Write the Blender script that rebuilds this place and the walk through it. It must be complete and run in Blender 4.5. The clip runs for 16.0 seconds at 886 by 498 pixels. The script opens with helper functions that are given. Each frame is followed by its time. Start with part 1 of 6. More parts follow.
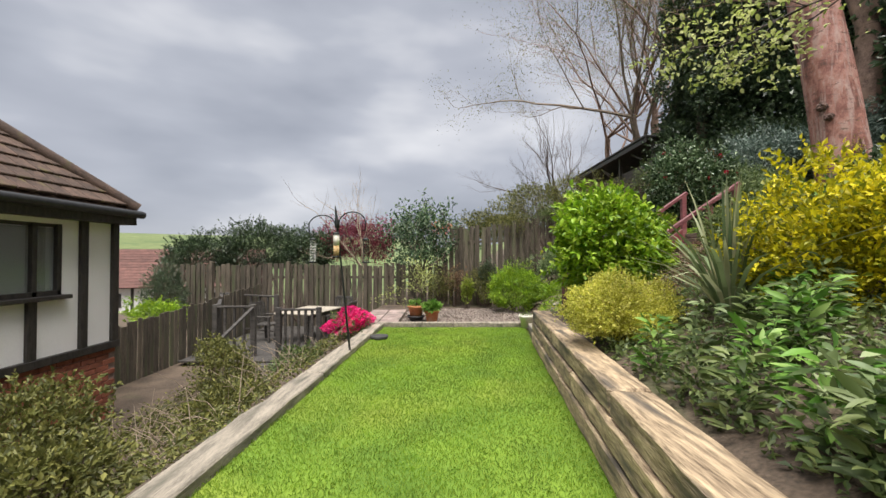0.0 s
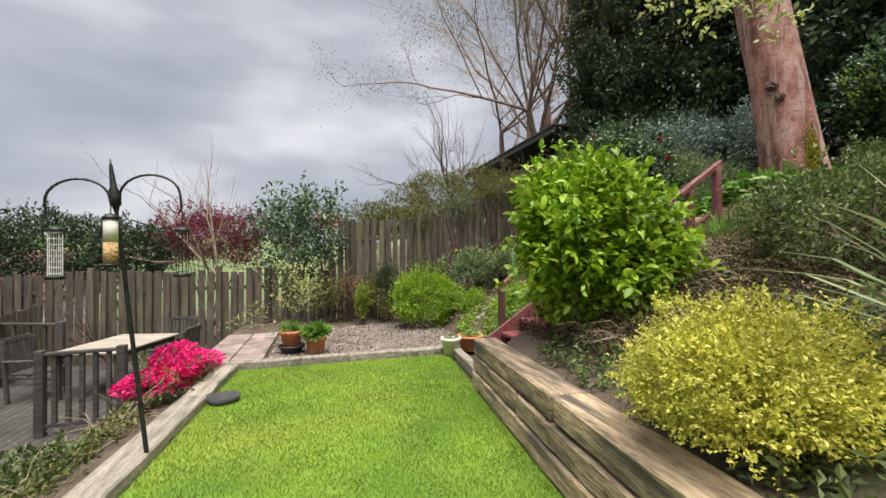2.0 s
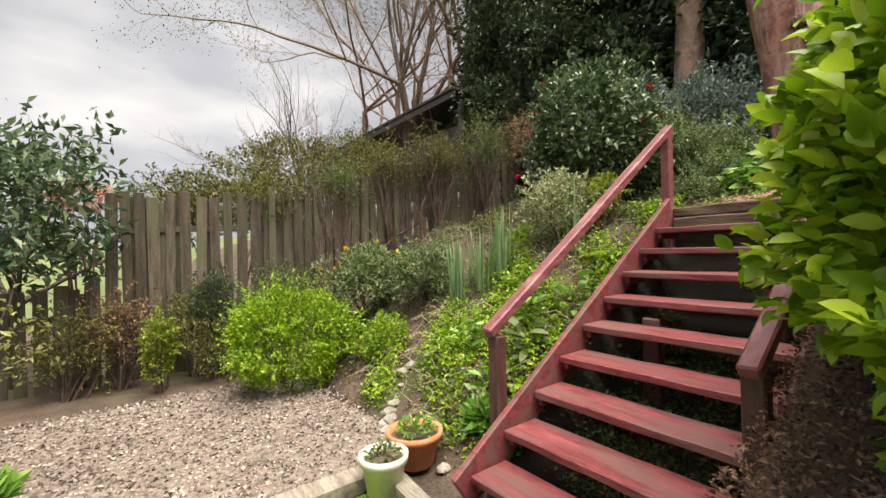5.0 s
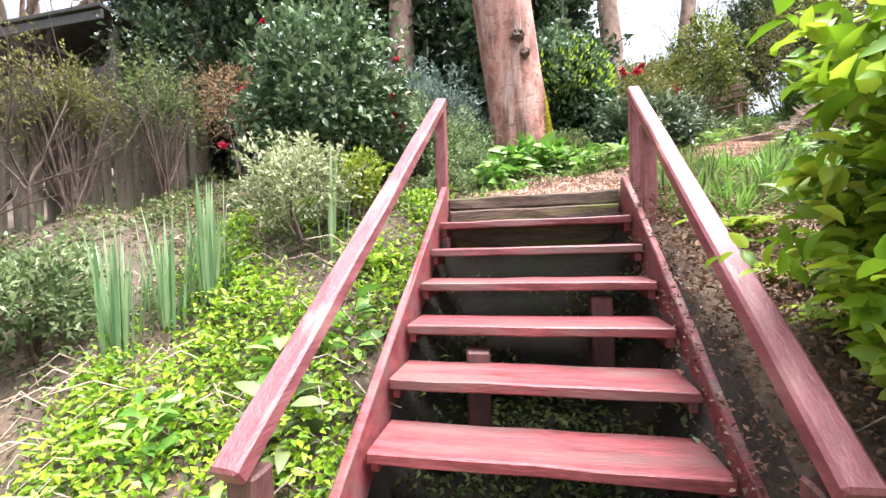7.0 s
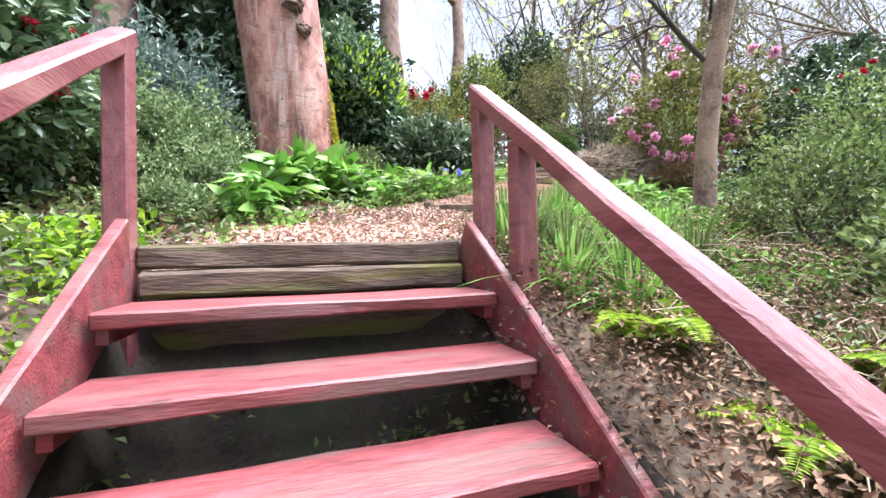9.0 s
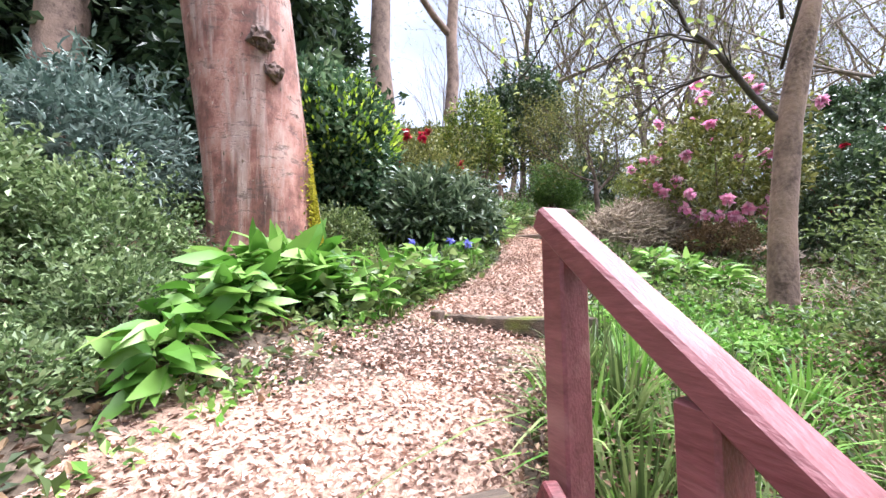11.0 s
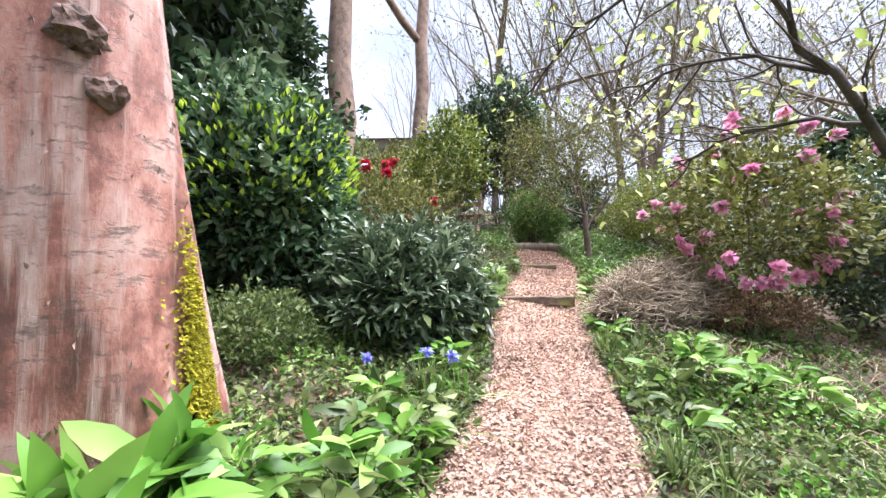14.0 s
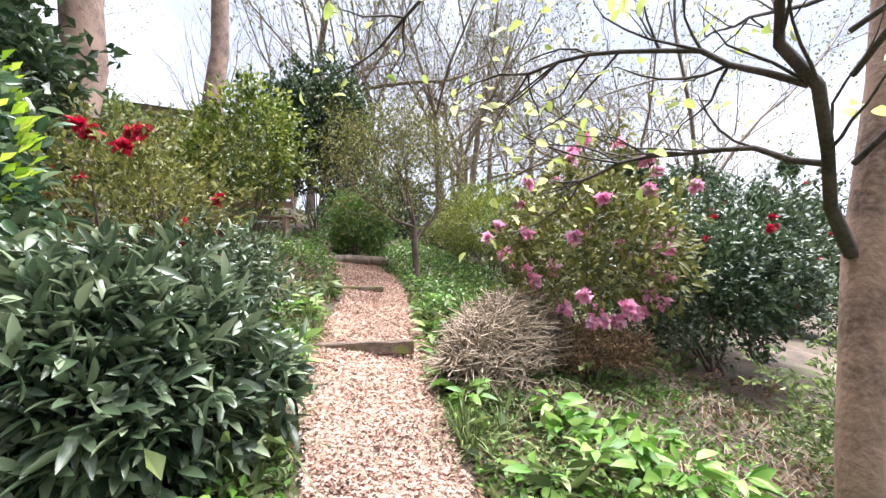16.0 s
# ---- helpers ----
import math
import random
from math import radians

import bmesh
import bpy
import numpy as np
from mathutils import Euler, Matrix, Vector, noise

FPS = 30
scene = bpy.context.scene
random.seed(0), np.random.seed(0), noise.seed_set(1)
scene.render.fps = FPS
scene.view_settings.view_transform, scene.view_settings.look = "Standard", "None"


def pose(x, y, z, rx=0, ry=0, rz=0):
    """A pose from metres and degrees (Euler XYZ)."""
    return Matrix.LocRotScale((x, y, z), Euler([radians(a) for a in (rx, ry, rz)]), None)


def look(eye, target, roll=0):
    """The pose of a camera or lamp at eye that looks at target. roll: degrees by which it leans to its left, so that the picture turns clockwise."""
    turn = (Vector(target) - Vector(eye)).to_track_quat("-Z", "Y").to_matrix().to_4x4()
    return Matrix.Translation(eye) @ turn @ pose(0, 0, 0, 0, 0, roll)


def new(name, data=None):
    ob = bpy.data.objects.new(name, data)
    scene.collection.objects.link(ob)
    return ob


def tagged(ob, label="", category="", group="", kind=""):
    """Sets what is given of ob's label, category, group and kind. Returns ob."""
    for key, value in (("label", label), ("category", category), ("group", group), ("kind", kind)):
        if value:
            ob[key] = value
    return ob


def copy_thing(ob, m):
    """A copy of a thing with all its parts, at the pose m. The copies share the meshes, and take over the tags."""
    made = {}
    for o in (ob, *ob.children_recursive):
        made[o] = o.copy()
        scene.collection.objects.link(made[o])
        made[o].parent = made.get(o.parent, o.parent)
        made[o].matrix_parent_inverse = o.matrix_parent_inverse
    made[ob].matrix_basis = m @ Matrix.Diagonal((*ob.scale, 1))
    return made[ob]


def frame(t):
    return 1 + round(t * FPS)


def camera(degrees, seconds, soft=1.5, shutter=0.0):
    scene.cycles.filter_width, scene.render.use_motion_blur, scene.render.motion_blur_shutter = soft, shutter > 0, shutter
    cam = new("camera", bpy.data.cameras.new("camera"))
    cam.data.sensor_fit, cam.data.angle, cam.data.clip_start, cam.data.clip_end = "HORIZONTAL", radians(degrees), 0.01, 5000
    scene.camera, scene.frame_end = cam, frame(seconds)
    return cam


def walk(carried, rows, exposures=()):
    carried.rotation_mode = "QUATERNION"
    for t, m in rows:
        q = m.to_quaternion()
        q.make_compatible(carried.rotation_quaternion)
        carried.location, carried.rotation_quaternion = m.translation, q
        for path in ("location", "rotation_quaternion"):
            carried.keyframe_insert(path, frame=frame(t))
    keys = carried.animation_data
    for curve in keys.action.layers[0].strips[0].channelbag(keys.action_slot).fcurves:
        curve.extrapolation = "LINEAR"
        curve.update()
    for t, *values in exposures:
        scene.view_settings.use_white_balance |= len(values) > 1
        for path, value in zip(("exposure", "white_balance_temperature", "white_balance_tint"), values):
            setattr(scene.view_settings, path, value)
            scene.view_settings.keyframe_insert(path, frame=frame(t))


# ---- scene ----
cam = camera(93.5, 16.0)
METRES, EYE, TILT, LEAN, TURN = 13.5, 1.31, 1.0, 0.0, 0.0
ROWS = [
    (0.0, 0.0, 0.0, 0.0, 0.0, 0.0, -0.0),
    (0.5, -0.0047, 0.0447, 0.0005, -7.54, -0.07, 0.14),
    (1.0, -0.0052, 0.0937, -0.0, -11.89, -0.12, 0.27),
    (1.5, -0.0088, 0.142, 0.0007, -14.32, -0.17, 0.29),
    (2.0, -0.0078, 0.19, -0.0003, -15.83, -0.2, 0.38),
    (2.5, -0.0101, 0.2406, -0.0017, -17.16, -0.2, 0.41),
    (3.0, -0.0065, 0.2903, -0.0028, -18.92, -0.22, 0.48),
    (5.5, 0.0464, 0.4971, -0.0041, -44.99, -0.55, 0.79),
    (6.0, 0.0596, 0.5258, -0.0042, -54.76, -0.79, 0.89),
    (6.5, 0.0752, 0.5455, -0.0034, -66.0, -1.03, 0.91),
    (7.0, 0.1052, 0.5556, -0.0026, -77.62, -1.22, 0.8),
    (7.5, 0.1368, 0.5624, 0.0005, -88.47, -1.08, 0.68),
    (8.0, 0.1648, 0.5626, 0.0045, -97.72, -0.62, 0.47),
    (8.5, 0.1921, 0.561, 0.0104, -104.02, 0.05, 0.35),
    (9.0, 0.2156, 0.5607, 0.0185, -108.11, 1.09, 0.21),
    (9.5, 0.2301, 0.554, 0.0293, -110.17, 2.04, 0.23),
    (10.0, 0.2493, 0.556, 0.0426, -110.91, 3.13, 0.19),
    (12.5, 0.3259, 0.5426, 0.0972, -108.73, 4.67, -0.02),
    (13.0, 0.341, 0.5416, 0.1058, -109.38, 4.72, -0.05),
    (13.5, 0.3524, 0.5344, 0.1116, -111.14, 4.72, -0.09),
    (14.0, 0.3722, 0.5228, 0.1226, -114.75, 4.72, -0.12),
    (14.5, 0.3952, 0.5135, 0.1298, -120.6, 4.71, -0.17),
    (15.0, 0.4131, 0.5022, 0.138, -127.59, 4.72, -0.29),
    (15.5, 0.4324, 0.4886, 0.1412, -134.51, 4.84, -0.28),
    (16.0, 0.4514, 0.475, 0.1475, -139.97, 4.79, -0.31),
]
EXPOSURES = [(0.0, 1.25, 6600, 10), (3.0, 1.32, 6700, 10), (5.5, 1.9, 7400, 10), (7.0, 2.9, 6200, 14), (9.0, 2.82, 5800, 13), (12.5, 2.62, 5800, 15), (16.0, 2.68, 6100, 13)]
walk(cam, [(t, pose(0, 0, EYE, TILT, LEAN, TURN) @ pose(METRES * x, METRES * y, METRES * z, 90 + pitch, roll, yaw)) for t, x, y, z, yaw, pitch, roll in ROWS], EXPOSURES)

# ---- world and sun ----
world = bpy.data.worlds.new("world")
scene.world = world
world.use_nodes = True
wn, wl = world.node_tree.nodes, world.node_tree.links
wn.clear()
w_out = wn.new("ShaderNodeOutputWorld")
w_bg = wn.new("ShaderNodeBackground")
w_sky = wn.new("ShaderNodeTexSky")
w_sky.sky_type, w_sky.sun_disc = "NISHITA", False
w_sky.sun_elevation, w_sky.sun_rotation = radians(72), radians(180)
w_co = wn.new("ShaderNodeTexCoord")
w_map = wn.new("ShaderNodeMapping")
w_map.inputs["Scale"].default_value = (1.0, 1.0, 2.6)
w_noise = wn.new("ShaderNodeTexNoise")
w_noise.inputs["Scale"].default_value, w_noise.inputs["Detail"].default_value, w_noise.inputs["Roughness"].default_value = 2.3, 4.0, 0.42
w_ramp = wn.new("ShaderNodeValToRGB")
w_ramp.color_ramp.elements[0].position, w_ramp.color_ramp.elements[0].color = 0.36, (3.1, 3.35, 3.95, 1)
w_ramp.color_ramp.elements[1].position, w_ramp.color_ramp.elements[1].color = 0.70, (7.4, 7.5, 7.9, 1)
w_mid = w_ramp.color_ramp.elements.new(0.52)
w_mid.color = (4.3, 4.55, 5.2, 1)
w_mix = wn.new("ShaderNodeMixRGB")
w_mix.inputs["Fac"].default_value = 0.93
w_bg.inputs["Strength"].default_value = 0.05
wl.new(w_co.outputs["Generated"], w_map.inputs["Vector"])
wl.new(w_map.outputs["Vector"], w_noise.inputs["Vector"])
wl.new(w_noise.outputs["Fac"], w_ramp.inputs["Fac"])
wl.new(w_sky.outputs["Color"], w_mix.inputs["Color1"])
wl.new(w_ramp.outputs["Color"], w_mix.inputs["Color2"])
wl.new(w_mix.outputs["Color"], w_bg.inputs["Color"])
wl.new(w_bg.outputs["Background"], w_out.inputs["Surface"])

sun = new("sun", bpy.data.lights.new("sun", "SUN"))
sun.data.energy, sun.data.angle, sun.data.color = 3.2, radians(55), (1.0, 0.97, 0.94)
sun.matrix_world = look((0, -2, 16), (0, 3, 0))


# ---- materials ----
def node_mat(name):
    m = bpy.data.materials.new(name)
    m.use_nodes = True
    n = m.node_tree.nodes
    return m, n, m.node_tree.links, n["Principled BSDF"]


def surface(name, dark, light, rough=0.8, scale=6.0, stretch=(1, 1, 1), bump=0.3, fine=60.0, stain=None, stain_at=0.6, metal=0.0, detail=5.0, vary=0.0):
    """Two-scale noise between two colours, an optional stain, and a bump."""
    m, n, l, b = node_mat(name)
    co = n.new("ShaderNodeTexCoord")
    mp = n.new("ShaderNodeMapping")
    mp.inputs["Scale"].default_value = stretch
    l.new(co.outputs["Object"], mp.inputs["Vector"])
    a, f = n.new("ShaderNodeTexNoise"), n.new("ShaderNodeTexNoise")
    a.inputs["Scale"].default_value, a.inputs["Detail"].default_value = scale, detail
    f.inputs["Scale"].default_value, f.inputs["Detail"].default_value = fine, 3.0
    info = n.new("ShaderNodeObjectInfo")
    sh = n.new("ShaderNodeVectorMath")
    sh.operation = "ADD"
    l.new(mp.outputs["Vector"], sh.inputs[0])
    sc = n.new("ShaderNodeMath")
    sc.operation, sc.inputs[1].default_value = "MULTIPLY", 40.0
    l.new(info.outputs["Random"], sc.inputs[0])
    l.new(sc.outputs[0], sh.inputs[1])
    l.new(sh.outputs[0], a.inputs["Vector"])
    l.new(sh.outputs[0], f.inputs["Vector"])
    add = n.new("ShaderNodeMath")
    add.operation = "MULTIPLY_ADD"
    add.inputs[1].default_value = 0.45
    l.new(f.outputs["Fac"], add.inputs[0])
    half = n.new("ShaderNodeMath")
    half.operation, half.inputs[1].default_value = "MULTIPLY", 0.6
    l.new(a.outputs["Fac"], half.inputs[0])
    l.new(half.outputs[0], add.inputs[2])
    r = n.new("ShaderNodeValToRGB")
    r.color_ramp.elements[0].position, r.color_ramp.elements[0].color = 0.36, (*dark, 1)
    r.color_ramp.elements[1].position, r.color_ramp.elements[1].color = 0.68, (*light, 1)
    l.new(add.outputs[0], r.inputs["Fac"])
    col = r.outputs["Color"]
    if stain:
        s = n.new("ShaderNodeTexNoise")
        s.inputs["Scale"].default_value, s.inputs["Detail"].default_value = scale * 0.35, 6.0
        l.new(sh.outputs[0], s.inputs["Vector"])
        sr = n.new("ShaderNodeValToRGB")
        sr.color_ramp.elements[0].position, sr.color_ramp.elements[1].position = stain_at - 0.08, stain_at + 0.08
        l.new(s.outputs["Fac"], sr.inputs["Fac"])
        mx = n.new("ShaderNodeMixRGB")
        mx.inputs["Color2"].default_value = (*stain, 1)
        l.new(sr.outputs["Color"], mx.inputs["Fac"])
        l.new(col, mx.inputs["Color1"])
        col = mx.outputs["Color"]
    if vary:
        hv = n.new("ShaderNodeHueSaturation")
        mr = n.new("ShaderNodeMapRange")
        mr.inputs["To Min"].default_value, mr.inputs["To Max"].default_value = 1 - vary, 1 + vary
        l.new(info.outputs["Random"], mr.inputs["Value"])
        l.new(mr.outputs[0], hv.inputs["Value"])
        l.new(col, hv.inputs["Color"])
        col = hv.outputs["Color"]
    l.new(col, b.inputs["Base Color"])
    b.inputs["Roughness"].default_value, b.inputs["Metallic"].default_value = rough, metal
    if bump:
        bp = n.new("ShaderNodeBump")
        bp.inputs["Strength"].default_value, bp.inputs["Distance"].default_value = bump, 0.02
        l.new(add.outputs[0], bp.inputs["Height"])
        l.new(bp.outputs["Normal"], b.inputs["Normal"])
    return m


def leafy(name, dark, mid, light, rough=0.5, through_light=0.35, spread=0.5):
    """Leaves: a colour for each leaf between three, with some light through it."""
    m, n, l, b = node_mat(name)
    geo = n.new("ShaderNodeNewGeometry")
    r = n.new("ShaderNodeValToRGB")
    r.color_ramp.elements[0].color, r.color_ramp.elements[1].color = (*dark, 1), (*light, 1)
    r.color_ramp.elements[1].position = 0.97
    e = r.color_ramp.elements.new(spread)
    e.color = (*mid, 1)
    l.new(geo.outputs["Random Per Island"], r.inputs["Fac"])
    co, no = n.new("ShaderNodeTexCoord"), n.new("ShaderNodeTexNoise")
    no.inputs["Scale"].default_value, no.inputs["Detail"].default_value = 2.5, 3.0
    l.new(co.outputs["Object"], no.inputs["Vector"])
    mr = n.new("ShaderNodeMapRange")
    mr.inputs["From Min"].default_value, mr.inputs["From Max"].default_value = 0.3, 0.7
    mr.inputs["To Min"].default_value, mr.inputs["To Max"].default_value = 0.7, 1.25
    l.new(no.outputs["Fac"], mr.inputs["Value"])
    hv = n.new("ShaderNodeHueSaturation")
    l.new(mr.outputs[0], hv.inputs["Value"])
    l.new(r.outputs["Color"], hv.inputs["Color"])
    l.new(hv.outputs["Color"], b.inputs["Base Color"])
    b.inputs["Roughness"].default_value = rough
    tr = n.new("ShaderNodeBsdfTranslucent")
    l.new(hv.outputs["Color"], tr.inputs["Color"])
    mix = n.new("ShaderNodeMixShader")
    mix.inputs["Fac"].default_value = through_light
    l.new(b.outputs[0], mix.inputs[1])
    l.new(tr.outputs[0], mix.inputs[2])
    l.new(mix.outputs[0], n["Material Output"].inputs["Surface"])
    return m


def flaking_bark():
    """Smooth pinkish bark: plates of several tints, pale upright streaks, short dark cracks lying across."""
    m, n, l, b = node_mat("plane_bark")
    co = n.new("ShaderNodeTexCoord")

    def tex(scale, stretch, detail=6.0, rough=0.6):
        mp, t = n.new("ShaderNodeMapping"), n.new("ShaderNodeTexNoise")
        mp.inputs["Scale"].default_value = stretch
        t.inputs["Scale"].default_value, t.inputs["Detail"].default_value, t.inputs["Roughness"].default_value = scale, detail, rough
        l.new(co.outputs["Object"], mp.inputs["Vector"])
        l.new(mp.outputs["Vector"], t.inputs["Vector"])
        return t.outputs["Fac"]

    def ramp(fac, *stops):
        r = n.new("ShaderNodeValToRGB")
        r.color_ramp.elements[0].position, r.color_ramp.elements[0].color = stops[0][0], (*stops[0][1], 1)
        r.color_ramp.elements[1].position, r.color_ramp.elements[1].color = stops[-1][0], (*stops[-1][1], 1)
        for p, c in stops[1:-1]:
            r.color_ramp.elements.new(p).color = (*c, 1)
        l.new(fac, r.inputs["Fac"])
        return r.outputs["Color"]

    def mix(fac, one, two, kind="MIX"):
        x = n.new("ShaderNodeMixRGB")
        x.blend_type = kind
        l.new(fac, x.inputs["Fac"])
        l.new(one, x.inputs["Color1"])
        l.new(two, x.inputs["Color2"])
        return x.outputs["Color"]

    plates = ramp(tex(2.6, (1, 1, 0.6), 9.0, 0.72), (0.38, (0.09, 0.036, 0.026)), (0.47, (0.22, 0.085, 0.062)), (0.53, (0.33, 0.15, 0.115)), (0.62, (0.40, 0.25, 0.205)))
    streaks = ramp(tex(3.2, (2.6, 2.6, 0.22), 5.0), (0.50, (0, 0, 0)), (0.60, (0.85, 0.85, 0.85)))
    pale = ramp(tex(14, (1, 1, 0.5)), (0.35, (0.30, 0.18, 0.15)), (0.7, (0.46, 0.33, 0.29)))
    cracks = ramp(tex(7, (0.8, 0.8, 2.4), 9.0, 0.78), (0.53, (0, 0, 0)), (0.62, (0.72, 0.72, 0.72)))
    dark = ramp(tex(30, (1, 1, 1)), (0.3, (0.035, 0.022, 0.018)), (0.7, (0.12, 0.07, 0.055)))
    col = mix(cracks, mix(streaks, plates, pale), dark)
    l.new(col, b.inputs["Base Color"])
    b.inputs["Roughness"].default_value = 0.7
    bp = n.new("ShaderNodeBump")
    bp.inputs["Strength"].default_value, bp.inputs["Distance"].default_value = 0.7, 0.03
    l.new(col, bp.inputs["Height"])
    l.new(bp.outputs["Normal"], b.inputs["Normal"])
    return m


M_SOIL = surface("soil", (0.034, 0.025, 0.017), (0.15, 0.108, 0.075), 0.95, 2.5, bump=1.0, fine=45, stain=(0.06, 0.08, 0.025), stain_at=0.66)
# darker soil colour that paints in the shade under the stairs
M_STAIR_SHADE = surface("stair_shade_soil", (0.014, 0.011, 0.008), (0.05, 0.04, 0.028), 0.95, 3.5, bump=1.0, fine=50, stain=(0.012, 0.02, 0.006), stain_at=0.58)
M_FIELD = surface("field", (0.06, 0.10, 0.03), (0.16, 0.19, 0.07), 0.9, 0.02, bump=0, fine=0.2)
M_TURF = surface("turf", (0.07, 0.145, 0.010), (0.17, 0.27, 0.02), 0.9, 1.6, bump=0.6, fine=90, stain=(0.22, 0.26, 0.03), stain_at=0.6)
M_GRASS = leafy("grass_blade", (0.09, 0.185, 0.010), (0.18, 0.31, 0.018), (0.32, 0.41, 0.05), 0.6, 0.45)
M_SLEEPER = surface("sleeper", (0.12, 0.08, 0.048), (0.58, 0.44, 0.28), 0.85, 3.0, (8, 0.9, 8), 1.0, 11, stain=(0.085, 0.07, 0.055), stain_at=0.57, vary=0.18)
M_KERB = surface("kerb_wood", (0.13, 0.115, 0.09), (0.38, 0.33, 0.26), 0.85, 3.0, (8, 1, 8), 0.6, 22, stain=(0.10, 0.095, 0.07), stain_at=0.62, vary=0.12)
M_OLDWOOD = surface("old_mossy_wood", (0.04, 0.029, 0.021), (0.16, 0.112, 0.08), 0.9, 3.0, (8, 1, 8), 0.8, 16, stain=(0.12, 0.13, 0.022), stain_at=0.6, vary=0.15)
M_GRAVEL = surface("gravel", (0.09, 0.07, 0.055), (0.30, 0.24, 0.20), 0.9, 30, bump=1.0, fine=70, stain=(0.09, 0.07, 0.05), stain_at=0.6)
M_CHIP = leafy("wood_chip", (0.24, 0.14, 0.10), (0.43, 0.285, 0.215), (0.58, 0.43, 0.35), 0.85, 0.0)
M_CHIPBED = surface("chip_bed", (0.20, 0.115, 0.08), (0.44, 0.29, 0.21), 0.9, 40, bump=1.0, fine=90)
M_REDWOOD = surface("red_stain", (0.09, 0.020, 0.020), (0.28, 0.066, 0.072), 0.5, 4.0, (6, 1, 6), 0.35, 20, stain=(0.15, 0.075, 0.068), stain_at=0.55, vary=0.1)
M_REDRAIL = surface("red_rail", (0.13, 0.035, 0.038), (0.24, 0.08, 0.088), 0.5, 4.0, (1, 8, 5), 0.3, 20, stain=(0.30, 0.14, 0.13), stain_at=0.62)
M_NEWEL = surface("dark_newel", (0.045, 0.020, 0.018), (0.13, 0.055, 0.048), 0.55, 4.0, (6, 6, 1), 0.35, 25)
M_FENCE = surface("fence_wood", (0.04, 0.034, 0.025), (0.155, 0.125, 0.092), 0.9, 3.0, (6, 6, 0.8), 0.5, 25, stain=(0.09, 0.10, 0.05), stain_at=0.6, vary=0.28)
M_DARKWOOD = surface("dark_deck", (0.022, 0.02, 0.018), (0.09, 0.08, 0.07), 0.75, 4.0, (1, 6, 6), 0.4, 25, vary=0.2)
M_TABLE = surface("table_wood", (0.22, 0.19, 0.15), (0.44, 0.39, 0.31), 0.8, 3.0, (1, 8, 8), 0.4, 25, vary=0.12)
M_RENDER = surface("white_render", (0.76, 0.74, 0.72), (0.90, 0.885, 0.87), 0.9, 1.2, bump=0.25, fine=110)
M_BEAM = surface("black_beam", (0.012, 0.011, 0.010), (0.05, 0.042, 0.036), 0.6, 6, (4, 4, 1), 0.3, 30)
M_BRICK = surface("red_brick", (0.16, 0.05, 0.03), (0.36, 0.12, 0.07), 0.9, 9, bump=0.5, fine=60, vary=0.2)
M_MORTAR = surface("mortar", (0.18, 0.12, 0.10), (0.28, 0.2, 0.17), 0.95, 12, bump=0.4)
M_TILE = surface("roof_tile", (0.035, 0.022, 0.016), (0.115, 0.07, 0.05), 0.85, 8, bump=0.6, fine=50, stain=(0.13, 0.12, 0.03), stain_at=0.66, vary=0.25)
M_TILE_FAR = surface("far_roof_tile", (0.07, 0.032, 0.027), (0.15, 0.07, 0.055), 0.85, 3, bump=0.6, fine=20, vary=0.15)
M_BARK = flaking_bark()
M_KNOT = surface("dark_knot", (0.03, 0.018, 0.014), (0.17, 0.10, 0.08), 0.9, 14, bump=1.0, fine=50)
M_LIMB = surface("dark_limb", (0.018, 0.014, 0.012), (0.075, 0.058, 0.05), 0.85, 8, bump=0.4)
M_BARK_ROUGH = surface("grey_bark", (0.06, 0.045, 0.035), (0.26, 0.20, 0.15), 0.9, 7, (2, 2, 0.5), 1.0, 30)
M_BARK_BROWN = surface("brown_bark", (0.085, 0.052, 0.04), (0.31, 0.205, 0.16), 0.85, 6, (1.2, 1.2, 1.0), 0.8, 34, stain=(0.30, 0.195, 0.145), stain_at=0.58)
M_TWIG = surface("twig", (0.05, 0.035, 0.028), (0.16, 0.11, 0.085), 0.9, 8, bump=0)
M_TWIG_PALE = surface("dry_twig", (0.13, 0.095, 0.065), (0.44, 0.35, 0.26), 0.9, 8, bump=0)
M_TERRA = surface("terracotta", (0.40, 0.13, 0.05), (0.62, 0.26, 0.12), 0.75, 9, bump=0.15, stain=(0.5, 0.36, 0.26), stain_at=0.66)
M_CREAM = surface("cream_glaze", (0.55, 0.53, 0.44), (0.74, 0.71, 0.6), 0.35, 8, bump=0.1)
M_BLACK = surface("black_plastic", (0.012, 0.012, 0.013), (0.035, 0.035, 0.036), 0.5, 12, bump=0.1)
M_IRON = surface("dark_iron", (0.015, 0.017, 0.016), (0.05, 0.055, 0.052), 0.45, 20, bump=0.2, metal=0.6)
M_GREYROOF = surface("felt_roof", (0.02, 0.02, 0.02), (0.06, 0.058, 0.055), 0.9, 6, bump=0.4)
M_WHITE = surface("white_paint", (0.7, 0.7, 0.68), (0.85, 0.85, 0.83), 0.5, 5, bump=0.1)
M_STONE = surface("grey_stone", (0.16, 0.15, 0.13), (0.42, 0.39, 0.34), 0.9, 5, bump=0.6, stain=(0.10, 0.11, 0.06), stain_at=0.6)
M_SLAB = surface("pink_slab", (0.17, 0.12, 0.105), (0.36, 0.28, 0.25), 0.85, 5, bump=0.4, stain=(0.10, 0.09, 0.07), stain_at=0.6, vary=0.15)
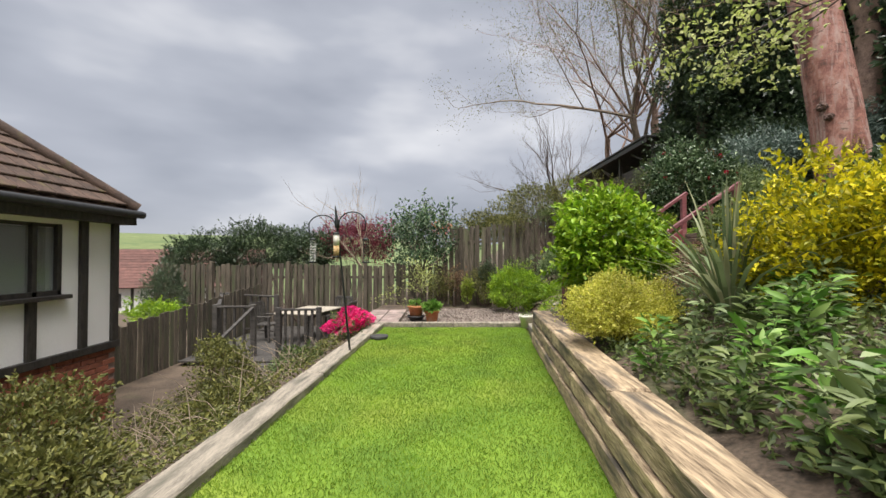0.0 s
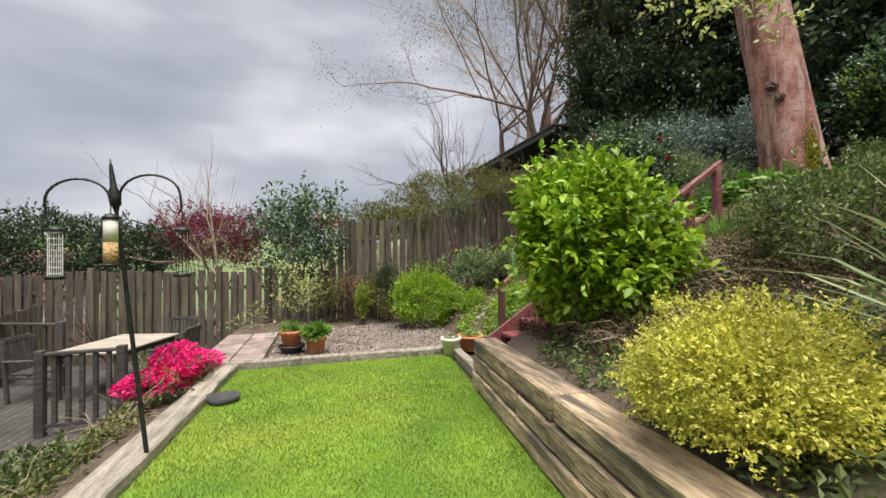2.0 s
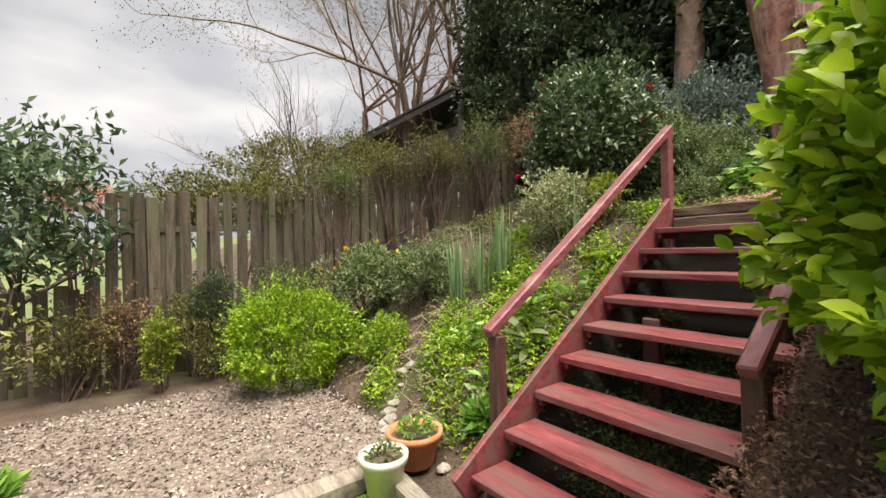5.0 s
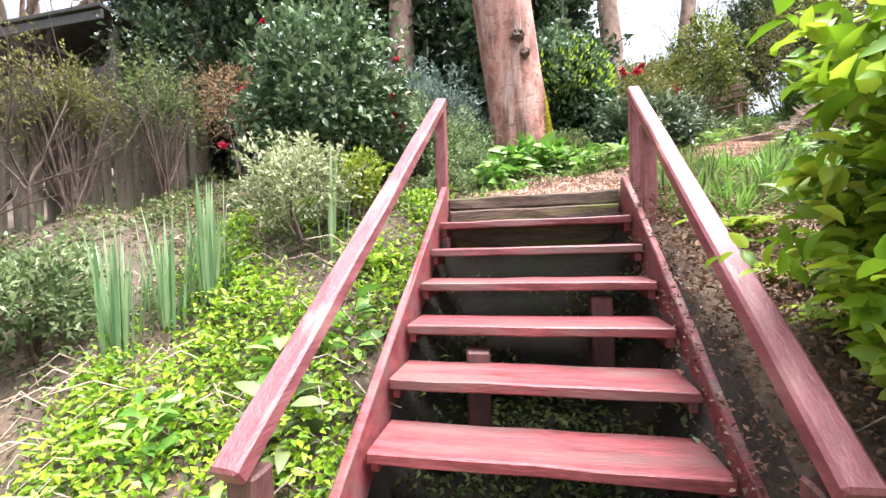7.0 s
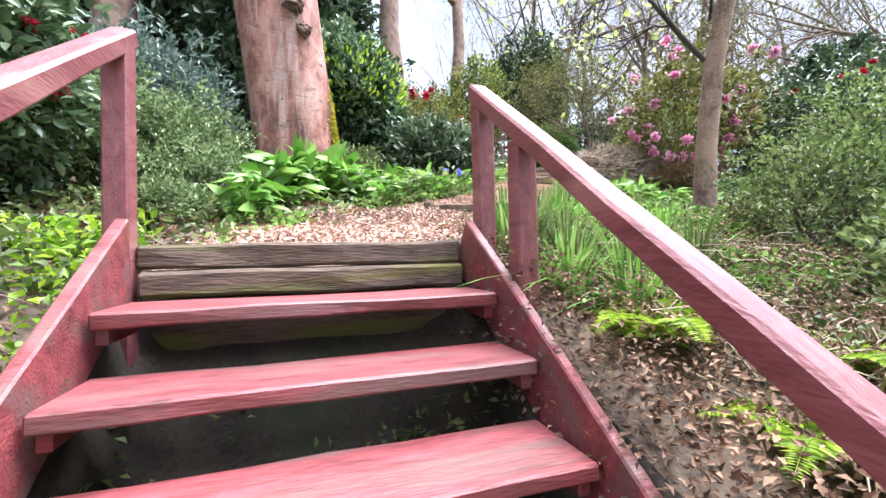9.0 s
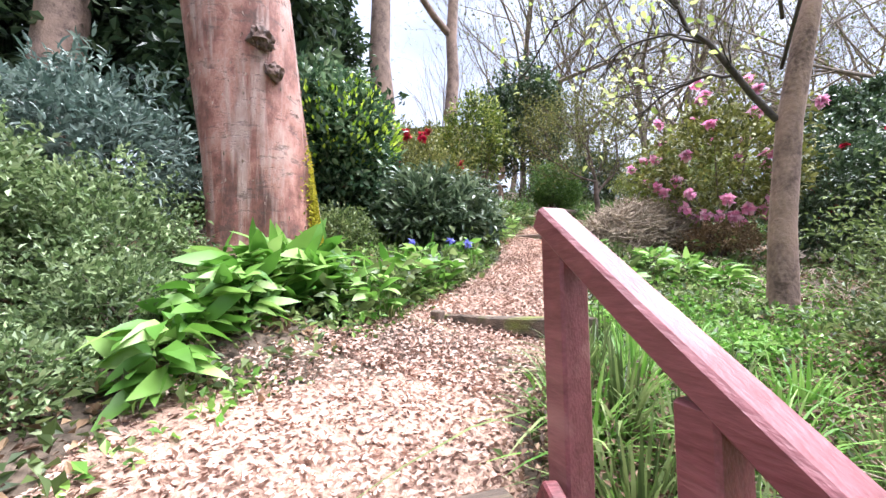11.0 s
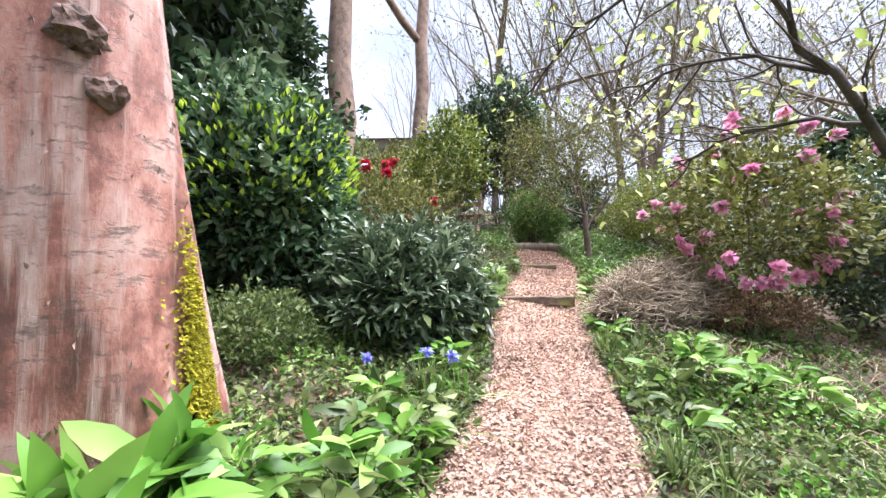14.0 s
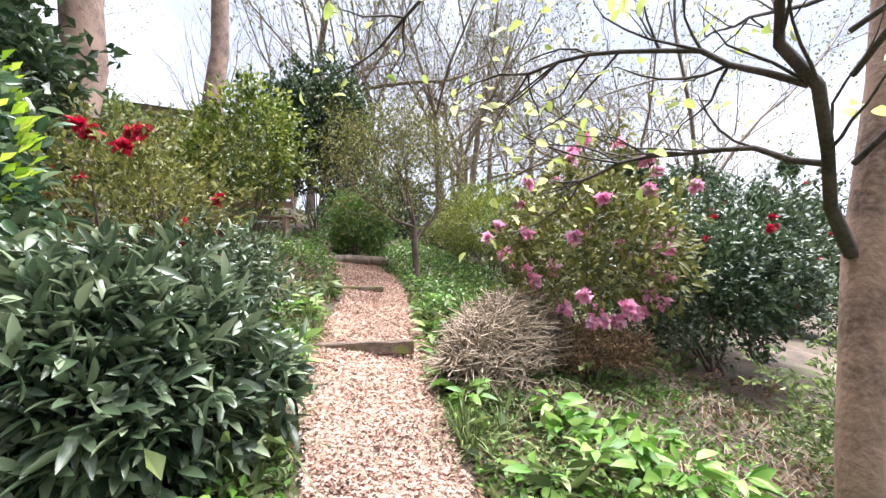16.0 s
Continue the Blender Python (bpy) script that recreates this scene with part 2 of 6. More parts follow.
M_SEED = surface("bird_seed", (0.35, 0.2, 0.08), (0.6, 0.42, 0.2), 0.9, 60, bump=0.8)
M_CURTAIN = surface("curtain", (0.5, 0.48, 0.45), (0.62, 0.6, 0.56), 0.9, 4, bump=0)
M_ROOM_SHADE = surface("room_shade", (0.02, 0.02, 0.02), (0.04, 0.04, 0.04), 0.9, 2, bump=0)

L_ACID = leafy("acid_green_leaf", (0.10, 0.16, 0.012), (0.22, 0.30, 0.022), (0.44, 0.48, 0.08), 0.5, 0.4)
L_YOUNG = leafy("young_hornbeam_leaf", (0.15, 0.28, 0.015), (0.31, 0.46, 0.03), (0.52, 0.62, 0.08), 0.45, 0.45)
L_VARIEG = leafy("yellow_edged_leaf", (0.035, 0.06, 0.012), (0.105, 0.15, 0.02), (0.32, 0.35, 0.07), 0.45, 0.3)
L_BOX = leafy("clipped_green_leaf", (0.03, 0.075, 0.015), (0.09, 0.18, 0.035), (0.2, 0.32, 0.07), 0.4, 0.25)
L_CAMELLIA = leafy("camellia_leaf", (0.03, 0.06, 0.026), (0.085, 0.14, 0.062), (0.26, 0.34, 0.19), 0.24, 0.2)
L_BRIGHT = leafy("bright_green_leaf", (0.09, 0.19, 0.010), (0.22, 0.38, 0.018), (0.43, 0.56, 0.05), 0.45)
L_LIME = leafy("lime_leaf", (0.30, 0.32, 0.03), (0.57, 0.56, 0.07), (0.76, 0.70, 0.20), 0.6)
L_GOLD = leafy("golden_leaf", (0.13, 0.17, 0.012), (0.46, 0.42, 0.014), (0.86, 0.74, 0.025), 0.5)
L_DARK = leafy("dark_evergreen_leaf", (0.014, 0.030, 0.014), (0.045, 0.078, 0.034), (0.12, 0.165, 0.08), 0.33, 0.2)
L_LAUREL = leafy("glossy_laurel_leaf", (0.028, 0.062, 0.030), (0.08, 0.14, 0.066), (0.25, 0.33, 0.18), 0.26, 0.25, 0.6)
L_BLUE = leafy("grey_green_leaf", (0.024, 0.045, 0.022), (0.068, 0.10, 0.05), (0.21, 0.26, 0.15), 0.33, 0.2)
L_MIST = leafy("misty_rhododendron_leaf", (0.06, 0.10, 0.078), (0.155, 0.215, 0.175), (0.34, 0.41, 0.35), 0.35, 0.2)
L_MID = leafy("mid_green_leaf", (0.04, 0.066, 0.018), (0.11, 0.155, 0.042), (0.25, 0.30, 0.11), 0.5)
L_OLIVE = leafy("olive_leaf", (0.05, 0.055, 0.012), (0.13, 0.14, 0.03), (0.26, 0.25, 0.07), 0.6, 0.25)
L_YEW = leafy("clipped_olive_leaf", (0.07, 0.09, 0.012), (0.17, 0.20, 0.025), (0.32, 0.34, 0.06), 0.5, 0.3)
L_BROWN = leafy("dry_leaf", (0.08, 0.045, 0.025), (0.22, 0.13, 0.07), (0.42, 0.28, 0.16), 0.8, 0.2)
L_BRACKEN = leafy("dead_bracken", (0.05, 0.028, 0.018), (0.15, 0.085, 0.052), (0.34, 0.22, 0.14), 0.85, 0.15)
L_PALE = leafy("variegated_leaf", (0.10, 0.14, 0.05), (0.28, 0.31, 0.14), (0.62, 0.62, 0.42), 0.5, 0.25)
L_PALEGREEN = leafy("pale_azalea_leaf", (0.05, 0.085, 0.026), (0.15, 0.22, 0.078), (0.37, 0.44, 0.22), 0.5, 0.3)
L_LUSH = leafy("lush_leaf", (0.07, 0.18, 0.02), (0.16, 0.33, 0.045), (0.33, 0.48, 0.13), 0.5, 0.35)
L_SPRING = leafy("young_spring_leaf", (0.24, 0.31, 0.07), (0.40, 0.45, 0.13), (0.58, 0.60, 0.28), 0.5, 0.55)
L_MAPLE = leafy("purple_maple_leaf", (0.09, 0.012, 0.022), (0.22, 0.032, 0.06), (0.36, 0.08, 0.11), 0.5, 0.3)
L_IRIS = leafy("iris_leaf", (0.10, 0.20, 0.08), (0.20, 0.33, 0.14), (0.36, 0.48, 0.25), 0.5, 0.3)
L_STRAP = leafy("strap_leaf", (0.06, 0.10, 0.04), (0.17, 0.22, 0.10), (0.40, 0.40, 0.24), 0.45, 0.2)
F_MAGENTA = leafy("magenta_petal", (0.50, 0.0, 0.10), (0.80, 0.012, 0.20), (0.95, 0.06, 0.32), 0.5, 0.3)
F_PINK = leafy("pink_petal", (0.66, 0.20, 0.40), (0.82, 0.36, 0.56), (0.93, 0.66, 0.77), 0.5, 0.3)
F_RED = leafy("red_petal", (0.28, 0.002, 0.02), (0.52, 0.008, 0.045), (0.68, 0.04, 0.10), 0.5, 0.25)
F_YELLOW = leafy("yellow_petal", (0.7, 0.45, 0.0), (0.85, 0.62, 0.01), (0.9, 0.75, 0.05), 0.5, 0.3)
F_BLUE = leafy("bluebell_petal", (0.12, 0.12, 0.5), (0.2, 0.2, 0.65), (0.35, 0.35, 0.75), 0.5, 0.3)
F_ORANGE = leafy("copper_leaf", (0.4, 0.10, 0.03), (0.6, 0.18, 0.06), (0.7, 0.3, 0.15), 0.5, 0.3)

M_GLASS, _n, _l, _b = node_mat("window_glass")
_b.inputs["Base Color"].default_value = (0.75, 0.8, 0.8, 1)
_b.inputs["Roughness"].default_value, _b.inputs["Transmission Weight"].default_value = 0.03, 0.9


# ---- builders ----
rng = np.random.default_rng(7)


def mesh_np(name, verts, quads=None, tris=None, smooth=False):
    me = bpy.data.meshes.new(name)
    verts = np.asarray(verts, dtype=np.float32).reshape(-1, 3)
    q = np.zeros((0, 4), int) if quads is None else np.asarray(quads, int).reshape(-1, 4)
    t = np.zeros((0, 3), int) if tris is None else np.asarray(tris, int).reshape(-1, 3)
    me.vertices.add(len(verts))
    me.vertices.foreach_set("co", verts.ravel())
    me.loops.add(q.size + t.size)
    me.loops.foreach_set("vertex_index", np.concatenate([q.ravel(), t.ravel()]).astype(np.int32))
    me.polygons.add(len(q) + len(t))
    starts = np.concatenate([np.arange(len(q)) * 4, q.size + np.arange(len(t)) * 3])
    me.polygons.foreach_set("loop_start", starts.astype(np.int32))
    me.polygons.foreach_set("use_smooth", np.full(len(q) + len(t), smooth))
    me.update(calc_edges=True)
    me.validate()
    return me


def thing(name, at, label, category, group="", kind=""):
    e = new(name)
    e.location = at
    return tagged(e, label, category, group, kind)


def part(name, data, material, parent=None, label=""):
    """Links a mesh or a bmesh as one object under a thing or a part, in the parent's coordinates."""
    if isinstance(data, bmesh.types.BMesh):
        me = bpy.data.meshes.new(name)
        data.to_mesh(me)
        data.free()
        data = me
    if not data.materials:
        data.materials.append(material)
    ob = new(name, data)
    ob.parent = parent
    return tagged(ob, label)


def box(size, at=(0, 0, 0), turn=(0, 0, 0), bevel=0.006, wobble=0.0, cuts=0):
    bm = bmesh.new()
    bmesh.ops.create_cube(bm, size=1.0)
    bmesh.ops.scale(bm, vec=size, verts=bm.verts)
    if cuts:
        ax = max(range(3), key=lambda i: size[i])
        long_edges = [e for e in bm.edges if abs((e.verts[0].co - e.verts[1].co)[ax]) > size[ax] * 0.5]
        bmesh.ops.subdivide_edges(bm, edges=long_edges, cuts=cuts, use_grid_fill=True)
    if wobble:
        for v in bm.verts:
            v.co += Vector(rng.normal(0, wobble, 3))
    if bevel:
        bmesh.ops.bevel(bm, geom=bm.edges[:] if not cuts else [e for e in bm.edges if e.calc_face_angle(0) > 0.7], offset=bevel, segments=1, affect="EDGES")
    bmesh.ops.transform(bm, matrix=pose(*at, *turn), verts=bm.verts)
    return bm


def box_between(a, b, w, h, bevel=0.006, wobble=0.0, cuts=0):
    """A beam from a to b, w wide sideways and h high."""
    a, b = Vector(a), Vector(b)
    d = b - a
    bm = box((d.length, w, h), bevel=bevel, wobble=wobble, cuts=cuts)
    x = d.normalized()
    up = Vector((0, 0, 1)) if abs(x.z) < 0.95 else Vector((1, 0, 0))
    y = up.cross(x).normalized()
    z = x.cross(y)
    m = Matrix((x, y, z)).transposed().to_4x4()
    m.translation = (a + b) / 2
    bmesh.ops.transform(bm, matrix=m, verts=bm.verts)
    return bm


def lathe(profile, steps=20, cap=True):
    bm = bmesh.new()
    rings = []
    for r, z in profile:
        rings.append([bm.verts.new((r * math.cos(2 * math.pi * k / steps), r * math.sin(2 * math.pi * k / steps), z)) for k in range(steps)])
    for a, b in zip(rings, rings[1:]):
        for k in range(steps):
            f = bm.faces.new((a[k], a[(k + 1) % steps], b[(k + 1) % steps], b[k]))
            f.smooth = True
    if cap:
        bm.faces.new(rings[0][::-1])
        bm.faces.new(rings[-1])
    return bm


class Tubes:
    """Gathers tapering tubes into one mesh."""

    def __init__(self, sides=5):
        self.v, self.q, self.n, self.s = [], [], 0, sides

    def add(self, pts, radii):
        pts = np.asarray(pts, float)
        d = np.gradient(pts, axis=0)
        d /= np.linalg.norm(d, axis=1)[:, None] + 1e-9
        ref = np.array([0.31, 0.2, 0.93]) if abs(d[0, 2]) < 0.9 else np.array([1.0, 0.1, 0])
        u = np.cross(d, ref)
        u /= np.linalg.norm(u, axis=1)[:, None] + 1e-9
        w = np.cross(d, u)
        a = np.arange(self.s) * 2 * math.pi / self.s
        ring = pts[:, None] + np.asarray(radii)[:, None, None] * (np.cos(a)[None, :, None] * u[:, None] + np.sin(a)[None, :, None] * w[:, None])
        self.v.append(ring.reshape(-1, 3))
        k, s = len(pts), self.s
        i = np.arange(k - 1)[:, None] * s + np.arange(s)[None]
        j = np.arange(k - 1)[:, None] * s + (np.arange(s)[None] + 1) % s
        self.q.append(np.stack([i, j, j + s, i + s], -1).reshape(-1, 4) + self.n)
        self.n += k * s

    def mesh(self, name="branches"):
        return mesh_np(name, np.concatenate(self.v), np.concatenate(self.q), smooth=True)


def unit(a):
    return a / (np.linalg.norm(a, axis=-1, keepdims=True) + 1e-9)


def leaf_mesh(name, base, way, length, width, fold=0.25, rich=False, curl=0.25):
    """One leaf at each base along its way. rich: a bent, pointed-oval leaf of eight faces; else two folded faces."""
    n = len(base)
    way = unit(way)
    rnd = rng.normal(size=(n, 3)) * 0.6 + np.array([0, 0, 1.0])
    side = unit(np.cross(way, rnd))
    nor = unit(np.cross(side, way))
    L = (length * rng.uniform(0.65, 1.25, n))[:, None]
    W = L * width
    if not rich:
        mid = base + way * L * 0.5
        v = np.stack([base, mid + side * W * 0.5 + nor * W * fold, base + way * L - nor * L * curl * 0.4, mid - side * W * 0.5 + nor * W * fold], 1)
        i = np.arange(n)[:, None] * 4
        return mesh_np(name, v.reshape(-1, 3), tris=np.concatenate([i + np.array([[0, 1, 2]]), i + np.array([[0, 2, 3]])]))
    rows = []
    for s, w in ((0.0, 0.06), (0.28, 0.8), (0.6, 0.9), (0.85, 0.5)):
        c = base + way * L * s - nor * L * curl * s * s
        rows += [c + side * W * 0.5 * w + nor * W * fold * w, c, c - side * W * 0.5 * w + nor * W * fold * w]
    rows.append(base + way * L - nor * L * curl)
    v = np.stack(rows, 1)
    i = np.arange(n)[:, None] * 13
    q = [i + np.array([[3 * r + k, 3 * r + k + 1, 3 * r + k + 4, 3 * r + k + 3]]) for r in range(3) for k in range(2)]
    t = [i + np.array([[9, 10, 12]]), i + np.array([[10, 11, 12]])]
    return mesh_np(name, v.reshape(-1, 3), np.concatenate(q), np.concatenate(t), smooth=True)


def lumpy(n, radii, shell=0.35, lumps=9, rough=0.22, seed=0, flat_bottom=-0.9):
    """Points in the outer shell of an uneven ball, with the outward ways."""
    r = np.random.default_rng(seed + 100)
    d = unit(r.normal(size=(int(n * 1.35), 3)))
    d = d[d[:, 2] > flat_bottom][:n]
    c = unit(r.normal(size=(lumps, 3)))
    f = np.max(np.exp(-((1 - d @ c.T) * 8.0)), axis=1) + 0.25 * np.sin(d[:, 0] * 9 + seed) * np.sin(d[:, 1] * 8) * np.sin(d[:, 2] * 10 + 1)
    rad = 1 - rough + rough * 1.4 * f
    depth = 1 - shell * r.random(len(d)) ** 1.6
    k = (rad * depth)[:, None]
    return d * k * np.asarray(radii), d


def bush(name, at, radii, material, label, n=5000, leaf=0.06, width=0.5, rich=False, shell=0.4, rough=0.32, lumps=9, seed=0, outward=0.8, up=0.35, category="shrub", group="", stems=7, flowers=None, flat_bottom=-0.85, curl=0.25, twig=None, sprigs=0.35, part_name="foliage"):
    """A shrub on the ground: stems from its base and a crown of leaves. at: the middle of the crown."""
    z0 = float(ground_z(at[0], at[1]))
    e = thing(name, (at[0], at[1], z0), label, category, group)
    h = at[2] - z0
    off = np.array([0, 0, h])
    p, d = lumpy(n, radii, shell, lumps, rough, seed, flat_bottom)
    r = np.random.default_rng(seed + 5)
    way = d * outward + r.normal(size=p.shape) * 0.6 + np.array([0, 0, up])
    # shoots that stand out from the crown, each with leaves along it
    per, m = 9, int(n * sprigs) // 9
    sp, sd = lumpy(m, radii, 0.12, lumps, rough, seed, max(flat_bottom, -0.35))
    m = len(sp)
    sw = unit(sd * 0.8 + r.normal(size=sp.shape) * 0.45 + np.array([0, 0, 0.45]))
    sl = r.uniform(0.12, 0.42, m) * float(np.mean(radii))
    f = np.tile(np.linspace(0.1, 1.0, per), m)[:, None]
    q = np.repeat(sp, per, 0) + np.repeat(sw * sl[:, None], per, 0) * f - np.array([0, 0, 0.12]) * np.repeat(sl, per)[:, None] * f ** 2
    p = np.concatenate([p, q])
    way = np.concatenate([way, np.repeat(sw, per, 0) * 0.7 + r.normal(size=q.shape) * 0.6])
    part(part_name, leaf_mesh(part_name, p + off, way, leaf, width, rich=rich, curl=curl), material, e)
    t = Tubes(5)
    for k in range(stems):
        q, _ = lumpy(12, np.asarray(radii) * 0.8, 0.2, 5, 0.1, seed * 31 + k, -0.2)
        a = np.array([r.normal(0, 0.05), r.normal(0, 0.05), -0.05])
        tip = q[0] + off
        m = (a + tip) / 2 + r.normal(0, 0.08, 3)
        t.add([a, m, tip], [0.018, 0.012, 0.005])
    sw_ob = part("stemwork", t.mesh("stemwork"), twig or M_TWIG, e)
    if stems > 10:
        sw_ob["kind"] = "stuff"
    if flowers:
        fm, cnt, size, zmin = flowers
        p, d = lumpy(cnt * 4, np.asarray(radii) * 1.1, 0.05, lumps, rough, seed, zmin)
        p, d = p[:cnt], d[:cnt]
        for k in range(len(p)):
            petals = 26
            w = unit(d[k] * 0.5 + r.normal(size=(petals, 3)))
            base = np.repeat((p[k] + off)[None], petals, 0)
            part("flower", leaf_mesh("flower", base, w, size * 0.8, 0.85, fold=0.3), fm, e)
    return e


def branching(t, start, way, length, radius, depth, r, bend=0.25, splits=3, tips=None, up=0.12, shrink=0.68):
    k = 5
    pts, d = [np.array(start, float)], unit(np.array(way, float))
    for _ in range(k - 1):
        d = unit(d + r.normal(0, bend * 0.4, 3) + np.array([0, 0, up * 0.3]))
        pts.append(pts[-1] + d * length / (k - 1))
    end = radius * (0.55 if depth else 0.2)
    t.add(pts, np.linspace(radius, end, k))
    if depth == 0:
        if tips is not None:
            tips.append((pts[-1], d))
            tips.append((pts[-2], d))
        return
    for s in range(splits):
        f = r.uniform(0.35, 1.0) if s else 1.0
        i = min(int(f * (k - 1)), k - 1)
        w = unit(d + r.normal(0, 0.55 if s else 0.2, 3) + np.array([0, 0, up]))
        branching(t, pts[i], w, length * shrink * r.uniform(0.8, 1.15), radius * (0.55 - 0.12 * (s > 0)) * (1 if i == k - 1 else 0.9), depth - 1, r, bend, splits, tips, up, shrink)


def bare_tree(name, at, height, radius, label, seed, depth=4, lean=(0, 0, 1), splits=3, material=None, leaves=None, first=0.45, sides=5, bend=0.25, group=""):
    z0 = float(ground_z(at[0], at[1]))
    e = thing(name, (at[0], at[1], z0), label, "tree", group)
    r = np.random.default_rng(seed)
    trunk, crown, tips = Tubes(9), Tubes(sides), []
    top = np.array(lean, float)
    top = unit(top) * height * first
    k = 7
    pts = [top * i / (k - 1) + r.normal(0, radius * 0.25, 3) * (i > 0) for i in range(k)]
    pts[0][2] = -0.15
    rad = np.linspace(radius * 1.15, radius * 0.75, k)
    rad[0] = radius * 1.45
    trunk.add(pts, rad)
    part("trunk", trunk.mesh("trunk"), material or M_BARK_ROUGH, e)
    for s in range(splits + 1):
        i = k - 1 if s < 2 else int(r.integers(k - 3, k))
        w = unit(np.array(lean, float) * (1.2 if s == 0 else 0.6) + r.normal(0, 0.45, 3) * np.array([1, 1, 0.4]))
        branching(crown, pts[i], w, height * (1 - first) * 0.5, rad[i] * 0.7, depth - 1, r, bend, splits, tips)
    part("branchwork", crown.mesh("branchwork"), material or M_TWIG, e)
    if leaves:
        lm, per, size, spread, wid = leaves
        b = np.repeat(np.array([p for p, _ in tips]), per, 0) + r.normal(0, spread, (len(tips) * per, 3))
        part("crown", leaf_mesh("crown", b, r.normal(size=b.shape) + np.array([0, 0, -0.2]), size, wid), lm, e)
    return e


# ---- the lie of the land ----
def smooth_step(a, b, x):
    t = np.clip((np.asarray(x, float) - a) / (b - a), 0, 1)
    return t * t * (3 - 2 * t)


def wall_x(y):
    """The inner face of the sleeper wall beside the lawn."""
    return 0.985 + 0.108 * (y - 2.36)


def path_mid(s):
    """The middle line of the chip path, s from 0 (stair head) to 1 (log)."""
    return np.stack([5.0 + 7.8 * s + 0.35 * np.sin(s * 5.0), 7.45 + 0.5 * s - 6.3 * s * (1.5 - 0.5 * s) - 0.25 * np.exp(-((s - 0.2) / 0.12) ** 2)], -1)


def ground_z(x, y):
    x, y = np.asarray(x, float), np.asarray(y, float)
    far = smooth_step(6.7, 7.2, y)
    xb = (wall_x(y) + 0.2) * (1 - far) + 2.25 * far
    z0 = (0.44 - 0.016 * y) * (1 - far) - 0.2 * far
    flat = np.where(y < 8.8, -0.06 - 0.02 * y, -0.2)
    up = 1.69 + 0.28 * np.clip(x - 4.95, 0, 16) + 0.05 * np.clip(x - 21, 0, 60)
    slope = z0 + np.clip((x - xb) / (4.95 - xb), 0, 1) ** 0.9 * (1.69 - z0)
    right = np.where(x > 4.95, up, slope)
    z = np.where(x > xb - 0.08, right, flat)
    left = smooth_step(-1.75, -3.0, x)
    z = z - left * (z + 0.95) * smooth_step(30, 20, np.abs(y - 4))
    dist = np.hypot(x, y)
    valley = smooth_step(18, 70, dist) * smooth_step(8, -10, x) * -9 + smooth_step(150, 520, dist) * smooth_step(60, -60, x) * 33
    bumps = 0.05 * np.sin(x * 2.1 + y * 1.3) * np.sin(y * 1.9 - x * 0.7) + 0.03 * np.sin(x * 5.3 - y * 4.1)
    # ground sunk under the stairs so the gaps between treads go dark
    z = z - 0.5 * smooth_step(6.82, 6.96, y) * smooth_step(8.22, 8.08, y) * smooth_step(2.1, 2.6, x) * smooth_step(4.95, 4.8, x)
    on_path = np.zeros_like(z)
    for s in np.linspace(0, 1, 26):
        m = path_mid(s)
        on_path = np.maximum(on_path, smooth_step(0.8, 0.45, np.hypot(x - m[0], y - m[1])))
    return z + valley + bumps * smooth_step(xb, xb + 0.4, x) * (1 - on_path)

axis = np.concatenate([-np.geomspace(700, 16, 26), np.arange(-14, -4, 0.4), np.arange(-4, 14, 0.12), np.arange(14, 26, 0.5), np.geomspace(27, 700, 24)])
gx, gy = np.meshgrid(axis, axis, indexing="ij")
gz = ground_z(gx, gy)
na = len(axis)
gi = (np.arange(na - 1)[:, None] * na + np.arange(na - 1)[None]).ravel()
ground = part("ground", mesh_np("ground", np.stack([gx, gy, gz], -1), np.stack([gi, gi + na, gi + na + 1, gi + 1], -1), smooth=True), M_SOIL)
tagged(ground, "dark garden soil with leaf litter and patches of green", "ground", kind="structure")
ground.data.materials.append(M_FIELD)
ground.data.materials.append(M_STAIR_SHADE)
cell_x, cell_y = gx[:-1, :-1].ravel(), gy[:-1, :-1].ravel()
# soil below the treads gets the painted shade colour
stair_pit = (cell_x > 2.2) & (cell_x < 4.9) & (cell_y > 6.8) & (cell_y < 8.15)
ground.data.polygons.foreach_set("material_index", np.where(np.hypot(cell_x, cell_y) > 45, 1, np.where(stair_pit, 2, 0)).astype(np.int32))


def strip(name, left_line, right_line, thick, material, label, category):
    """A slab between two lines of (x, y, z)."""
    a, b = np.asarray(left_line, float), np.asarray(right_line, float)
    k = len(a)
    lo = np.array([0, 0, -thick])
    v = np.concatenate([a, b, a + lo, b + lo])
    i = np.arange(k - 1)
    q = [np.stack([i, k + i, k + i + 1, i + 1], -1), np.stack([i, i + 1, 2 * k + i + 1, 2 * k + i], -1), np.stack([k + i + 1, k + i, 3 * k + i, 3 * k + i + 1], -1)]
    q.append(np.array([[0, 2 * k, 3 * k, k], [k - 1, 2 * k - 1, 4 * k - 1, 3 * k - 1]]))
    return tagged(part(name, mesh_np(name, v, np.concatenate(q)), material), label, category, kind="structure")


def lawn_z(y):
    return -0.02 * y


ly = np.linspace(-3, 8.72, 40)
lawn_left = -1.42 + 0.03 * (ly - 2.4)
strip("lawn", np.stack([lawn_left, ly, lawn_z(ly)], -1), np.stack([np.where(ly < 7.1, wall_x(ly), 1.52 + 0.1 * (ly - 7.1)), ly, lawn_z(ly)], -1), 0.12, M_TURF, "closely mown bright green lawn", "lawn")
n = 150000
by = 0.4 + 8.3 * rng.random(n) ** 1.0
bx = rng.uniform(0, 1, n)
